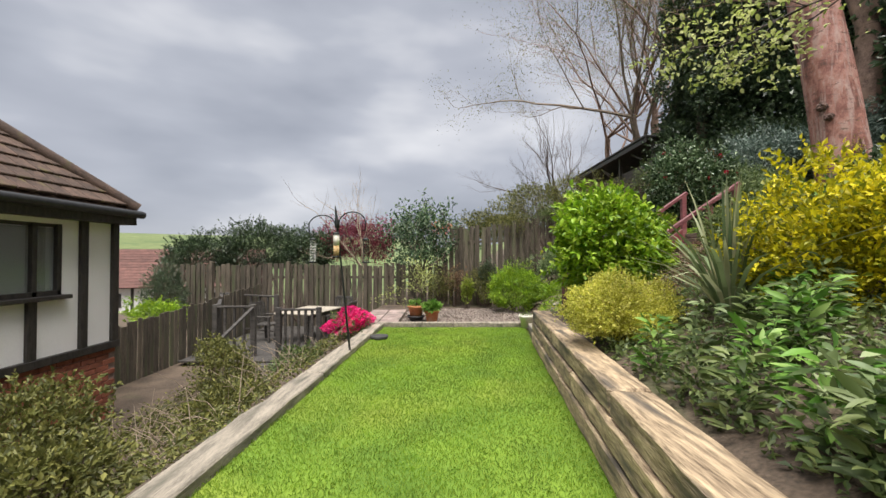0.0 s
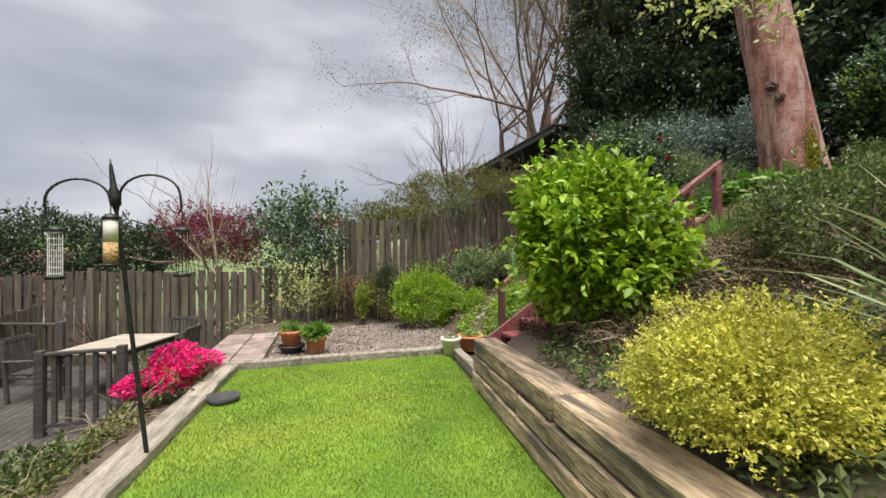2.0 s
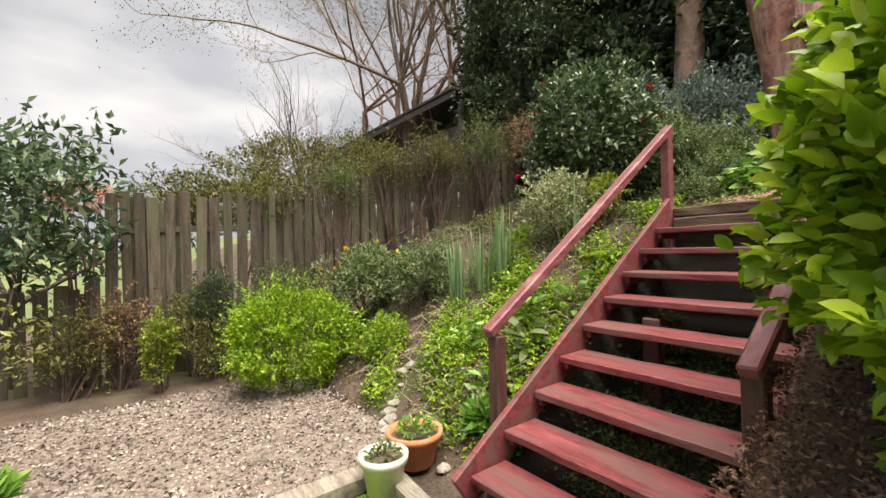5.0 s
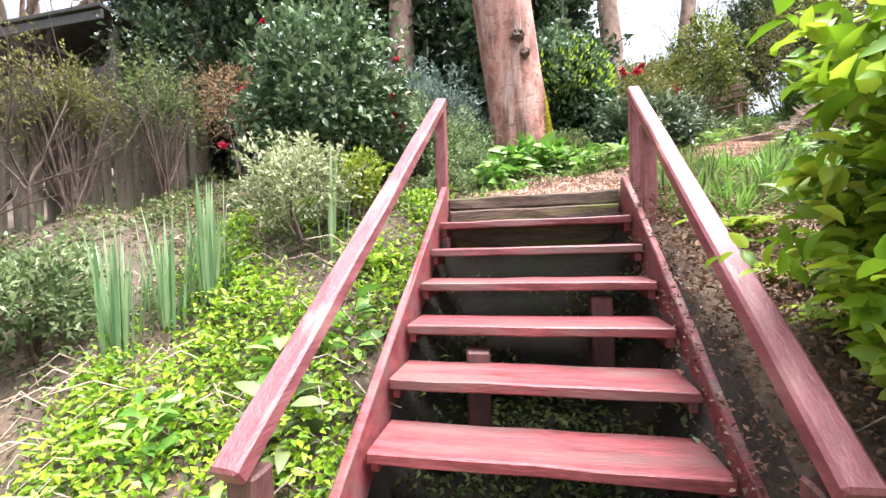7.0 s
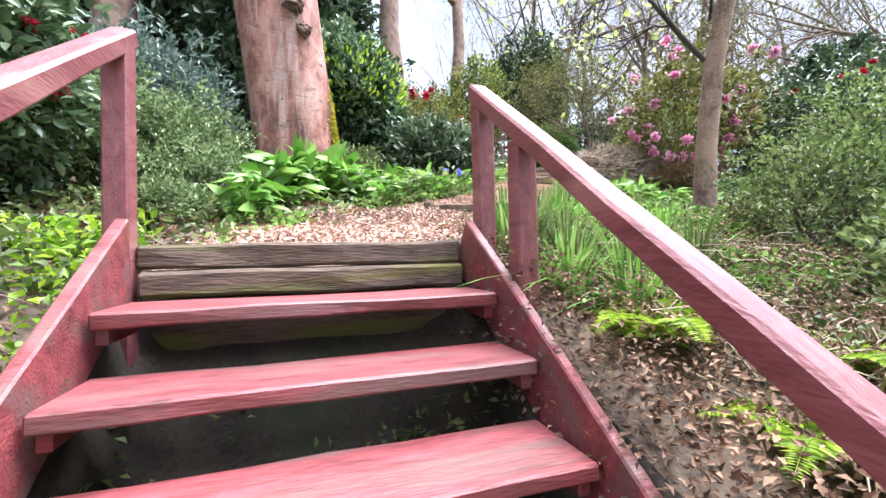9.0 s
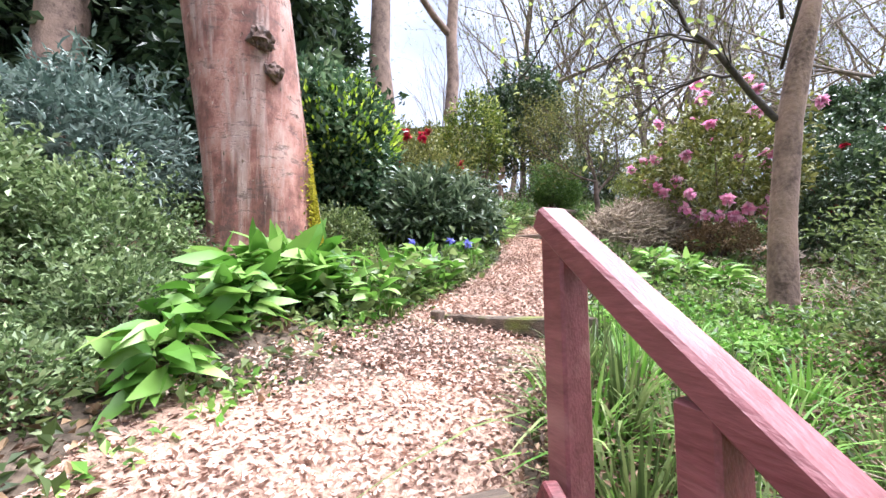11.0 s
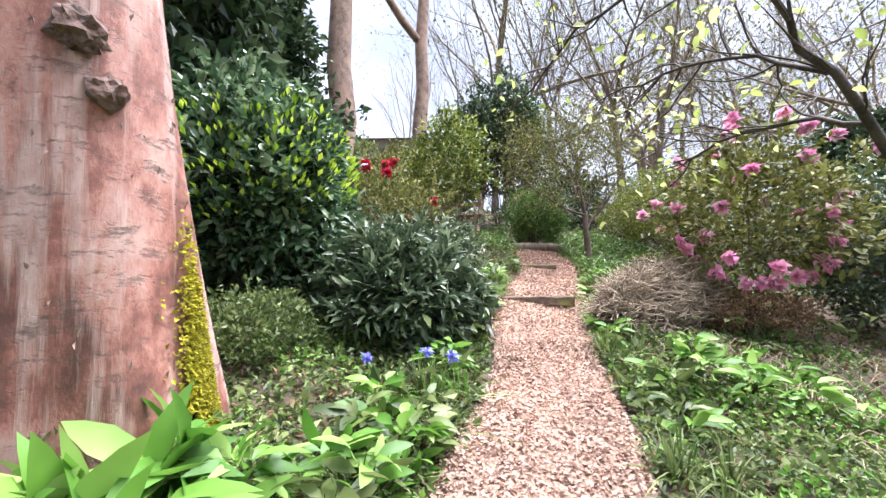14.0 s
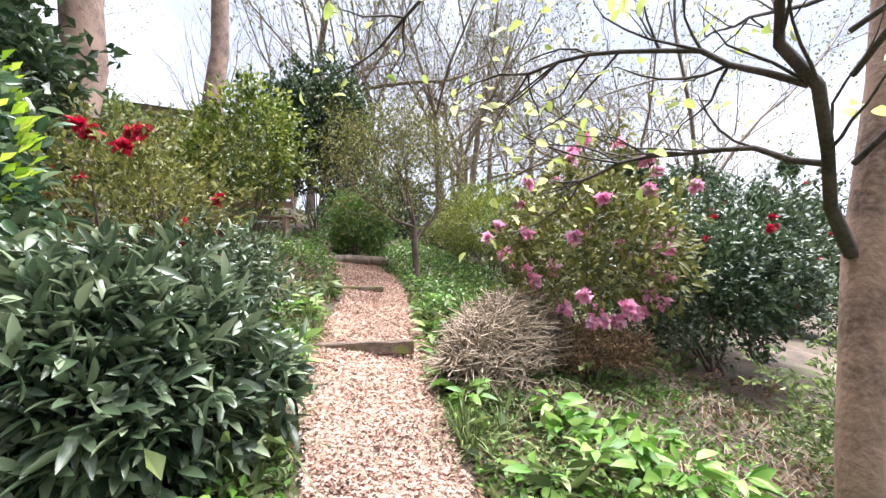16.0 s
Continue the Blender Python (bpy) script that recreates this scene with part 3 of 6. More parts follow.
l0, l1 = -1.42 + 0.03 * (by - 2.4) - 0.02, np.where(by < 7.1, wall_x(by), 1.55 + 0.1 * (by - 7.1))
bx = l0 + (l1 - l0) * bx
bp = np.stack([bx, by, lawn_z(by) - 0.002], -1)
grass = part("grass", leaf_mesh("grass", bp, rng.normal(size=(n, 3)) * 0.55 + np.array([0, 0, 1.0]), 0.028, 0.16, fold=0.1), M_GRASS)
tagged(grass, "short mown green grass blades of the lawn", "grass", kind="stuff")

# gravel patch behind the lawn
gy2 = np.linspace(8.92, 11.7, 12)
strip("gravel_patch", np.stack([-0.95 + 0.03 * (gy2 - 9), gy2, np.full(12, -0.165)], -1), np.stack([2.35 - 0.12 * (gy2 - 9), gy2, np.full(12, -0.165)], -1), 0.1, M_GRAVEL, "patch of pale brown gravel beyond the lawn", "gravel")
n = 9000
p = np.stack([rng.uniform(-0.95, 2.4, n), rng.uniform(8.9, 11.8, n), np.full(n, -0.163)], -1)
tagged(part("gravel_stones", leaf_mesh("gravel_stones", p, rng.normal(size=(n, 3)) * np.array([1, 1, 0.25]), 0.035, 0.8, fold=0.3), leafy("gravel_stone", (0.08, 0.062, 0.05), (0.24, 0.19, 0.16), (0.46, 0.40, 0.35), 0.9, 0.0)), "loose pale gravel stones", "gravel", kind="stuff")

paving = thing("paving", (0, 0, 0), "worn pinkish paving slabs beside the gravel", "paving", kind="structure")
for k in range(10):
    part("slab", box((0.44, 0.44, 0.05), (-1.22 - 0.46 * (k % 2), 9.35 + 0.46 * (k // 2), -0.175 + rng.uniform(-0.006, 0.006)), (0, 0, rng.uniform(-1, 1)), 0.008), M_SLAB, paving)

# chip path
sp = np.linspace(0.06, 1, 60)
pm = path_mid(sp)
pt = unit(np.gradient(pm, axis=0))
pn = np.stack([-pt[:, 1], pt[:, 0]], -1)
pw = 0.44 + 0.06 * np.sin(sp * 17) * smooth_step(0.0, 0.2, sp) + 0.35 * smooth_step(0.14, 0.0, sp)
pl, pr = pm + pn * pw[:, None], pm - pn * pw[:, None]
zz = lambda a, o: np.concatenate([a, (ground_z(a[:, 0], a[:, 1]) + o)[:, None]], 1)
rise_in = -0.02 + 0.05 * smooth_step(0.06, 0.14, sp)
strip("chip_path", zz(pl, rise_in), zz(pr, rise_in), 0.08, M_CHIPBED, "woodland path covered in pale pinkish wood chips", "path")
lx = np.linspace(4.88, 5.95, 14)
la, lb = np.stack([lx, 8.15 - 0.35 * (lx - 5.0)], -1), np.stack([lx, 6.75 - 0.35 * (lx - 5.0)], -1)
drop = 0.028 - 0.06 * smooth_step(5.5, 5.95, lx)
strip("chip_landing", zz(la, drop), zz(lb, drop), 0.08, M_CHIPBED, "landing at the stair head strewn with wood chips", "path")
n = 44000
s = 0.06 + 0.94 * rng.random(n) ** 1.35
m = path_mid(s)
tt = unit(path_mid(s + 0.01) - m)
w = (0.44 + 0.06 * np.sin(s * 17) * smooth_step(0.0, 0.2, s) + 0.35 * smooth_step(0.14, 0.0, s)) * rng.uniform(-1.05, 1.05, n)
cx = m + np.stack([-tt[:, 1], tt[:, 0]], -1) * w[:, None]
cp = np.concatenate([cx, (ground_z(cx[:, 0], cx[:, 1]) + 0.034 + rng.random(n) * 0.012)[:, None]], 1)
n2 = 5500
lx, lw = rng.uniform(4.88, 5.95, n2), rng.uniform(6.75, 8.15, n2)
cp = np.concatenate([cp, np.stack([lx, lw - 0.35 * (lx - 5.0), ground_z(lx, lw - 0.35 * (lx - 5.0)) + 0.034 + rng.random(n2) * 0.012], -1)])
n = len(cp)
tagged(part("wood_chips", leaf_mesh("wood_chips", cp, rng.normal(size=(n, 3)) * np.array([1, 1, 0.3]), 0.029, 0.55, fold=0.15), M_CHIP), "loose pale wood chips on the path", "wood chips", kind="stuff")

# kerb of old sleepers along the lawn
kerb = thing("lawn_kerb", (0, 0, 0), "weathered grey timber kerb along the lawn's edge", "kerb", kind="structure")
for a, b in ((-3.0, -0.4), (-0.38, 2.2), (2.22, 4.8), (4.82, 7.4), (7.42, 8.74)):
    fx = lambda y: -1.56 + 0.03 * (y - 2.4)
    part("sleeper", box_between((fx(a), a, lawn_z(a) + 0.0), (fx(b), b, lawn_z(b) + 0.0), 0.25, 0.16, 0.014, 0.005, 10), M_KERB, kerb)
for a, b in ((-1.5, 0.2), (0.22, 1.75)):
    part("sleeper", box_between((a, 8.82, -0.14), (b, 8.84, -0.14), 0.16, 0.12, 0.012, 0.003, 4), M_KERB, kerb)
part("sleeper", box_between((1.66, 7.1, -0.1), (1.82, 8.75, -0.13), 0.12, 0.14, 0.012, 0.003, 3), M_KERB, kerb)

# sleeper wall beside the lawn
wall = thing("sleeper_wall", (0, 0, 0), "low retaining wall of worn pale timber sleepers", "wall", kind="structure")
for course, (zc, joints) in enumerate(((0.0, (-3, -0.6, 1.9, 4.3, 7.05)), (0.18, (-3, -1.2, 1.35, 3.75, 5.6, 7.03)), (0.36, (-3, 0.1, 2.6, 4.95, 7.04)))):
    for a, b in zip(joints, joints[1:]):
        o = 0.13 + rng.uniform(-0.01, 0.01) + 0.012 * course
        zo = rng.uniform(-0.008, 0.008)
        part("sleeper", box_between((wall_x(a) + o, a + 0.012, zc + lawn_z(a) + 0.09 + zo), (wall_x(b) + o, b - 0.012, zc + lawn_z(b) + 0.09 + zo), 0.27, 0.17, 0.016, 0.003, 9), M_SLEEPER, wall)

# ---- red timber stairs ----
stairs = thing("garden_stairs", (0, 0, 0), "open red-stained timber garden stairs with worn treads", "stairs", kind="structure")
GO, RISE, SX, SZ = 0.288, 0.189, 4.36, 1.545
YL, YR = 8.2, 6.84
for k in range(9):
    x, z = SX - GO * k, SZ - RISE * k
    part("tread", box((0.30, YL - YR - 0.07, 0.05), (x + 0.15, (YL + YR) / 2, z - 0.025), (0, 0, rng.uniform(-0.4, 0.4)), 0.007, 0.002, 5), M_REDWOOD, stairs, "worn red-stained tread")
    for y in (YL - 0.055, YR + 0.055):
        part("batten", box((0.24, 0.035, 0.05), (x + 0.16, y, z - 0.078), bevel=0.004), M_REDWOOD, stairs)
for y in (YL, YR):
    part("stringer", box_between((SX - GO * 8.5 + 0.1, y, SZ - RISE * 8.5 - 0.02), (SX + 0.42, y, SZ + 0.2), 0.045, 0.25, 0.006, 0.002, 6), M_REDWOOD, stairs)


def rail(y0, y, x0, z0, x1, z1, extra):
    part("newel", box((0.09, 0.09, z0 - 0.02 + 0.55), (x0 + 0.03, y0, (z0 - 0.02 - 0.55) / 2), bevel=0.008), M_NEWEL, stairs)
    part("newel", box((0.09, 0.085, z1 - 1.35), (x1 - 0.05, y, (z1 + 1.35) / 2 - 0.05), bevel=0.008), M_REDRAIL, stairs)
    part("handrail", box_between((x0 - 0.06, y0, z0), (x1 + 0.02, y, z1), 0.088, 0.07, 0.01, 0.002, 6), M_REDRAIL, stairs, "faded red-pink handrail")
    for f in extra:
        x, z = x0 + (x1 - x0) * f, z0 + (z1 - z0) * f
        ym = y0 + (y - y0) * f
        b = float(ground_z(x, ym)) - 0.2
        part("baluster_post", box((0.085, 0.085, z - b - 0.03), (x, ym, (z + b) / 2 - 0.03), bevel=0.008), M_REDRAIL, stairs)


rail(8.28, 8.22, 2.38, 0.82, 4.80, 2.56, ())
rail(6.86, 6.75, 2.48, 0.85, 4.80, 2.50, (0.8,))
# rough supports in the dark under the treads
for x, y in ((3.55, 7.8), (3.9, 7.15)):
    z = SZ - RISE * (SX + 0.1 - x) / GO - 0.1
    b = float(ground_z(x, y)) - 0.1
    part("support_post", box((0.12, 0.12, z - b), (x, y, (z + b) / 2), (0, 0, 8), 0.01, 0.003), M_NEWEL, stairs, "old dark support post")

landing = thing("landing_sleepers", (0, 0, 0), "mossy old timber sleepers at the stair head", "sleeper", kind="structure")
part("sleeper", box((0.1, 1.3, 0.5), (4.9, 7.52, 1.29), bevel=0.012, wobble=0.003, cuts=5), M_OLDWOOD, landing)
part("sleeper", box((0.14, 1.28, 0.10), (4.78, 7.52, 1.60), bevel=0.012, wobble=0.003, cuts=5), M_OLDWOOD, landing)
part("sleeper", box((0.14, 1.30, 0.10), (4.82, 7.52, 1.705), bevel=0.012, wobble=0.003, cuts=5), M_OLDWOOD, landing)

steps = thing("path_steps", (0, 0, 0), "low timber risers across the wood-chip path", "steps", kind="structure")


def path_step(a, b, w=0.09, h=0.14, log=False):
    za = zb = (float(ground_z(*a)) + float(ground_z(*b))) / 2 + 0.06
    if log:
        t = Tubes(9)
        t.add([(*a, za), ((a[0] + b[0]) / 2, (a[1] + b[1]) / 2, (za + zb) / 2 + 0.02), (*b, zb)], [0.09, 0.1, 0.085])
        part("log", t.mesh("log"), M_BARK_ROUGH, steps)
    else:
        part("riser_board", box_between((*a, za), (*b, zb), w, h, 0.01, 0.004, 4), M_OLDWOOD, steps)


path_step((6.3, 6.62), (5.66, 5.88), 0.08, 0.11)
part("peg", box((0.07, 0.07, 0.3), (6.21, 6.6, 1.98), (0, 0, 40), 0.008), M_OLDWOOD, steps)
path_step((9.12, 4.45), (8.58, 3.8), 0.08, 0.11)
path_step((10.75, 3.45), (10.3, 2.6), 0.07, 0.07)
path_step((12.26, 2.45), (11.75, 1.2), log=True)

# ---- trees of the wood ----


def big_trunk():
    c = (7.45, 7.60)
    z0 = float(ground_z(*c))
    e = thing("plane_tree", (*c, z0), "great bare trunk with smooth flaking pinkish-brown bark", "tree")
    k, sides = 46, 48
    zs = np.linspace(-0.3, 9.5, k)
    a = np.arange(sides) * 2 * math.pi / sides
    v = []
    for z in zs:
        r = 0.405 + 0.035 * math.exp(-max(z, 0) * 2.2) - 0.006 * z
        ridge = 1 + 0.13 * math.exp(-max(z, 0) * 1.5) * np.cos(a * 5 + 0.7) + 0.022 * np.sin(a * 3 + z * 0.9) + 0.014 * np.sin(a * 7 - z * 2.3)
        lean = np.array([-0.06 * z + 0.025 * math.sin(z * 1.1), 0.115 * z])
        v.append(np.stack([lean[0] + r * ridge * np.cos(a), lean[1] + r * ridge * np.sin(a), np.full(sides, z)], -1))
    i = np.arange(k - 1)[:, None] * sides + np.arange(sides)[None]
    j = np.arange(k - 1)[:, None] * sides + (np.arange(sides)[None] + 1) % sides
    part("trunk", mesh_np("trunk", np.concatenate(v), np.stack([i, j, j + sides, i + sides], -1).reshape(-1, 4), smooth=True), M_BARK, e)
    for ang, z, s in ((math.radians(203), 1.64, 0.085), (math.radians(212), 1.43, 0.07), (math.radians(205), 0.72, 0.022)):
        bm = bmesh.new()
        bmesh.ops.create_icosphere(bm, subdivisions=3, radius=s)
        for q in bm.verts:
            q.co *= 1 + 0.45 * noise.noise(q.co * 28) + 0.3 * noise.noise(q.co * 60)
        bmesh.ops.translate(bm, verts=bm.verts, vec=(0.375 * math.cos(ang) - 0.06 * z, 0.375 * math.sin(ang) + 0.115 * z, z))
        part("knot", bm, M_KNOT, e, "dark gnarled knot")
    n = 8000
    an, mz = rng.normal(math.radians(258), 0.17, n), np.abs(rng.normal(0.0, 0.32, n))
    rr = 0.405 + 0.045 * np.exp(-mz * 2.2)
    p = np.stack([rr * np.cos(an) - 0.06 * mz, rr * np.sin(an) + 0.115 * mz, mz - 0.05], -1)
    part("moss", leaf_mesh("moss", p, np.stack([np.cos(an), np.sin(an), rng.normal(0, 0.6, n)], -1) + rng.normal(0, 0.5, (n, 3)), 0.028, 0.6), leafy("moss_tuft", (0.16, 0.16, 0.01), (0.4, 0.36, 0.02), (0.6, 0.52, 0.05), 0.9, 0.2), e, "yellow-green moss at the foot")
    n = 260
    an, mz = rng.uniform(0, 6.28, n), rng.uniform(0, 3.4, n)
    rr = 0.402 + 0.06 * np.exp(-mz * 2.2) - 0.006 * mz
    p = np.stack([rr * np.cos(an) - 0.06 * mz, rr * np.sin(an) + 0.115 * mz, mz], -1)
    part("bark_flake", leaf_mesh("bark_flake", p, np.stack([np.cos(an) * 0.25, np.sin(an) * 0.25, rng.choice([-1, 1], n)], -1) + rng.normal(0, 0.15, (n, 3)), 0.035, 0.5), M_BARK_BROWN, e)["kind"] = "stuff"


big_trunk()


def spring_tree():
    """The slim tree beside the path, whose limbs reach over it with young leaves."""
    c = (5.93, 3.92)
    z0 = float(ground_z(*c))
    e = thing("young_tree", (*c, z0), "slim brown tree with dark limbs and pale young leaves", "tree")
    t = Tubes(12)
    b = np.array([*c, z0])
    t.add(np.array([(0, 0, -0.2), (0.0, 0, 0.1), (-0.02, -0.02, 0.7), (-0.08, -0.08, 1.5), (-0.2, -0.18, 2.3), (-0.3, -0.27, 3.4)]), [0.13, 0.105, 0.09, 0.085, 0.075, 0.055])
    part("trunk", t.mesh("trunk"), M_BARK_BROWN, e)
    r = np.random.default_rng(3)
    lim, tips = Tubes(6), []
    runs = (
        ((5.9, 3.9, 3.5), (6.02, 4.47, 4.08), (6.12, 4.75, 4.5), (6.25, 5.05, 5.05)),
        ((6.02, 4.47, 4.08), (6.35, 4.42, 4.35), (6.8, 4.38, 4.5), (7.4, 4.3, 4.62)),
        ((5.97, 4.23, 3.84), (6.3, 4.15, 3.98), (6.75, 4.1, 4.0), (7.1, 4.1, 3.95)),
        ((6.12, 4.75, 4.5), (6.6, 4.9, 4.8), (7.2, 4.95, 4.85), (7.8, 4.9, 4.7)),
        ((6.12, 4.75, 4.5), (6.5, 5.5, 4.95), (7.0, 6.2, 5.1)),
        ((5.85, 3.75, 3.9), (5.3, 4.3, 4.5), (4.4, 4.9, 4.35), (3.5, 5.1, 3.95)),
        ((5.83, 3.73, 4.3), (5.4, 4.6, 4.8), (4.9, 5.4, 4.5), (4.3, 5.9, 4.1)),
        ((5.83, 3.73, 4.5), (4.8, 4.0, 5.0), (3.9, 4.2, 4.6), (3.2, 4.4, 4.2)),
        ((5.83, 3.73, 4.7), (6.2, 2.8, 5.2), (6.6, 1.9, 5.6)),
        ((5.83, 3.73, 5.0), (6.0, 3.9, 5.8), (6.2, 4.6, 6.3)),
        ((4.4, 4.9, 4.35), (3.9, 5.4, 4.2), (3.3, 5.8, 4.2)),
    )
    for k, run in enumerate(runs):
        p = np.array(run) - b + (np.array([0.02, 0.11, 0]) if k > 4 else 0)
        q = [p[0]]
        for u, v in zip(p, p[1:]):
            for f in (0.33, 0.66, 1.0):
                q.append(u + (v - u) * f + r.normal(0, 0.012, 3))
        r0 = 0.028 if k == 0 else 0.015
        lim.add(q, np.linspace(r0, 0.008, len(q)))
        for i in range(2, len(q)):
            for _ in range(2):
                branching(lim, q[i], unit(q[i] - q[i - 2]) + r.normal(0, 0.7, 3), r.uniform(0.25, 0.5), 0.007, 1, r, 0.4, 2, tips)
    part("branchwork", lim.mesh("branchwork"), M_LIMB, e, "dark bare limbs")
    tp = np.array([p for p, _ in tips])
    per = 1
    tp = np.concatenate([tp, np.repeat(tp[tp[:, 0] < -0.7], 5, 0)])
    base = np.repeat(tp, per, 0) + r.normal(0, 0.07, (len(tp) * per, 3))
    part("crown", leaf_mesh("crown", base, r.normal(size=base.shape) * np.array([1, 1, 0.5]) - np.array([0, 0, 0.25]), 0.075, 0.6, rich=True), L_SPRING, e, "sparse pale yellow-green young leaves")


spring_tree()

# slim pale trunks and bare trees on the skyline
for i, (x, y, h, r, ln) in enumerate(((10.1, 25.2, 15, 0.17, (-0.02, 0, 1)), (10.6, 23.4, 16, 0.16, (0.05, 0, 1)), (11.5, 22.6, 16, 0.2, (0.02, 0, 1)), (11.0, 19.6, 15, 0.19, (0.02, 0.0, 1)), (11.9, 18.9, 15, 0.2, (0.06, 0, 1)), (12.4, 24, 15, 0.16, (-0.05, 0, 1)))):
    bare_tree("bare_tree", (x, y), h, r, "tall bare-branched tree with a slim brown trunk", 20 + i, 5, ln, 3 + (i in (1, 3)), M_BARK_BROWN, (L_OLIVE, 4, 0.075, 0.35, 0.6), 0.36, 3, 0.3, "bare skyline trees")
bare_tree("bare_tree", (7.9, 28.5), 8.0, 0.12, "small rounded bare tree with many fine twigs", 41, 5, (0, 0, 1), 4, M_TWIG, None, 0.22, 4, 0.2)
reach = bare_tree("leaning_tree", (11.3, 21.5), 15, 0.2, "bare tree whose long limbs reach out sideways", 47, 6, (-0.35, -0.1, 1), 3, M_BARK_ROUGH, (L_OLIVE, 5, 0.075, 0.4, 0.6), 0.34, 3, 0.35)

first = bare_tree("woodland_tree", (20, -3), 17, 0.2, "distant bare woodland tree with fine branches", 61, 5, (0.03, 0.02, 1), 3, M_BARK_ROUGH, None, 0.4, 4, 0.3, "bare wood behind the garden")
second = bare_tree("woodland_tree", (22, -7), 15, 0.16, "distant bare woodland tree with fine branches", 62, 5, (-0.05, 0.03, 1), 3, M_BARK_ROUGH, None, 0.35, 4, 0.3, "bare wood behind the garden")
third = bare_tree("woodland_tree", (18, -9), 13, 0.15, "distant bare woodland tree with fine branches", 63, 5, (0.02, -0.03, 1), 4, M_BARK_ROUGH, (L_OLIVE, 1, 0.12, 0.3, 0.6), 0.25, 4, 0.3, "bare wood behind the garden")
wr = random.Random(5)
for i in range(32):
    ang = radians(wr.uniform(-82, 6))
    d = wr.uniform(13, 34)
    x, y = 6 + d * math.cos(ang), 5 + d * math.sin(ang)
    if ang > radians(-22) and d < 22:
        continue
    copy_thing((first, second, third)[i % 3], pose(x, y, float(ground_z(x, y)) - 0.1, wr.uniform(-4, 4), wr.uniform(-4, 4), wr.uniform(0, 360)) @ Matrix.Scale(wr.uniform(0.75, 1.1), 4))

# trunks nearer the path
for x, y, h, r, ln, s, lab in ((14.4, 5.3, 14, 0.30, (0.06, -0.03, 1), 71, "stout leaning trunk with brown bark"), (14.6, 3.2, 14, 0.19, (0.10, -0.06, 1), 72, "slim leaning brown trunk"), (10.65, 10.4, 14, 0.3, (0.0, 0.02, 1), 73, "straight brown trunk behind the shrubs"), (12.6, 8.7, 14, 0.2, (0.02, 0, 1), 74, "pale slim trunk in the wood"), (13.4, 8.2, 14, 0.17, (-0.02, 0, 1), 75, "pale slim trunk in the wood"), (11.6, 12.6, 14, 0.22, (0, 0, 1), 76, "straight brown trunk in the wood"), (17, 6.5, 14, 0.25, (0, 0.05, 1), 77, "bare brown trunk in the wood")):
    bare_tree("tall_tree", (x, y), h, r, lab, s, 4, ln, 3, M_BARK_BROWN, (L_OLIVE, 2, 0.1, 0.3, 0.6), 0.55, 4, 0.3)


def evergreen(at, height, spread, label, seed, n=9000, leaf=0.2, material=None, low=0.1, lean=0.0):
    """A dense dark tree: a trunk and a tall uneven crown made of many leafy clumps."""
    z0 = float(ground_z(*at))
    e = thing("evergreen_tree", (*at, z0), label, "tree")
    r = np.random.default_rng(seed)
    t = Tubes(8)
    t.add([(0, 0, -0.2), (0.05, 0, height * 0.3), (0.0, 0.05, height * 0.6), (0.05, 0, height * 0.92)], [0.22, 0.17, 0.12, 0.03])
    part("trunk", t.mesh("trunk"), M_BARK_ROUGH, e)
    pts, ways = [], []
    clumps = 34
    for k in range(clumps):
        f = low + (1 - low) * (k + 0.5) / clumps
        w = spread * (0.55 + 0.55 * math.sin(math.pi * min(1, 0.25 + f * 0.75))) * (1.05 - 0.55 * f)
        a = k * 2.4
        c = np.array([w * 0.75 * math.cos(a), w * 0.75 * math.sin(a), height * f]) * r.uniform(0.8, 1.1, 3)
        p, d = lumpy(int(n * 2.2) // clumps, (w * 0.62, w * 0.62, w * 0.5 + height * 0.03), 0.7, 6, 0.4, seed * 50 + k, -1)
        pts.append(p + c)
        ways.append(d)
    p, d = np.concatenate(pts), np.concatenate(ways)
    part("crown", leaf_mesh("crown", p, d + r.normal(size=p.shape) * 0.8, leaf, 0.55), material or L_DARK, e)


for a in (
    ((8.9, 14.3), 12, 1.5, "tall ivy-clad trunk, a dark green column", 1, 14000, 0.13),
    ((12.1, 11.9), 10, 2.0, "dark evergreen tree in the wood", 2, 12000),
    ((12.4, 9.4), 11, 2.0, "dark evergreen tree in the wood", 3, 10000),
    ((12.6, 13.5), 12, 2.8, "dark evergreen tree in the wood", 4, 11000),
    ((10.8, 15.5), 9, 2.2, "dark evergreen tree in the wood", 5, 9000),
    ((10.6, 7.9), 7.0, 1.3, "dark evergreen tree in the wood", 6, 9000),
    ((15.5, 10.5), 13, 3.0, "dark evergreen tree in the wood", 7, 9000),
    ((13.9, 6.9), 5.5, 1.5, "dark evergreen tree in the wood", 9, 8000),
    ((6.3, -7.5), 4.0, 1.6, "grey-green conifer beyond the garden", 10, 7000, 0.14, L_BLUE),
    ((8.6, -8.5), 4.2, 2.0, "grey-green conifer beyond the garden", 11, 7000, 0.14, L_BLUE),
    ((8.9, 4.4 - 8), 3.4, 1.6, "dark evergreen beyond the flowering shrubs", 12, 8000, 0.12),
    ((9.2, 1.2 + 13.5), 5, 1.8, "dark evergreen tree beside the shed", 13, 8000, 0.13),
):
    evergreen(*a)

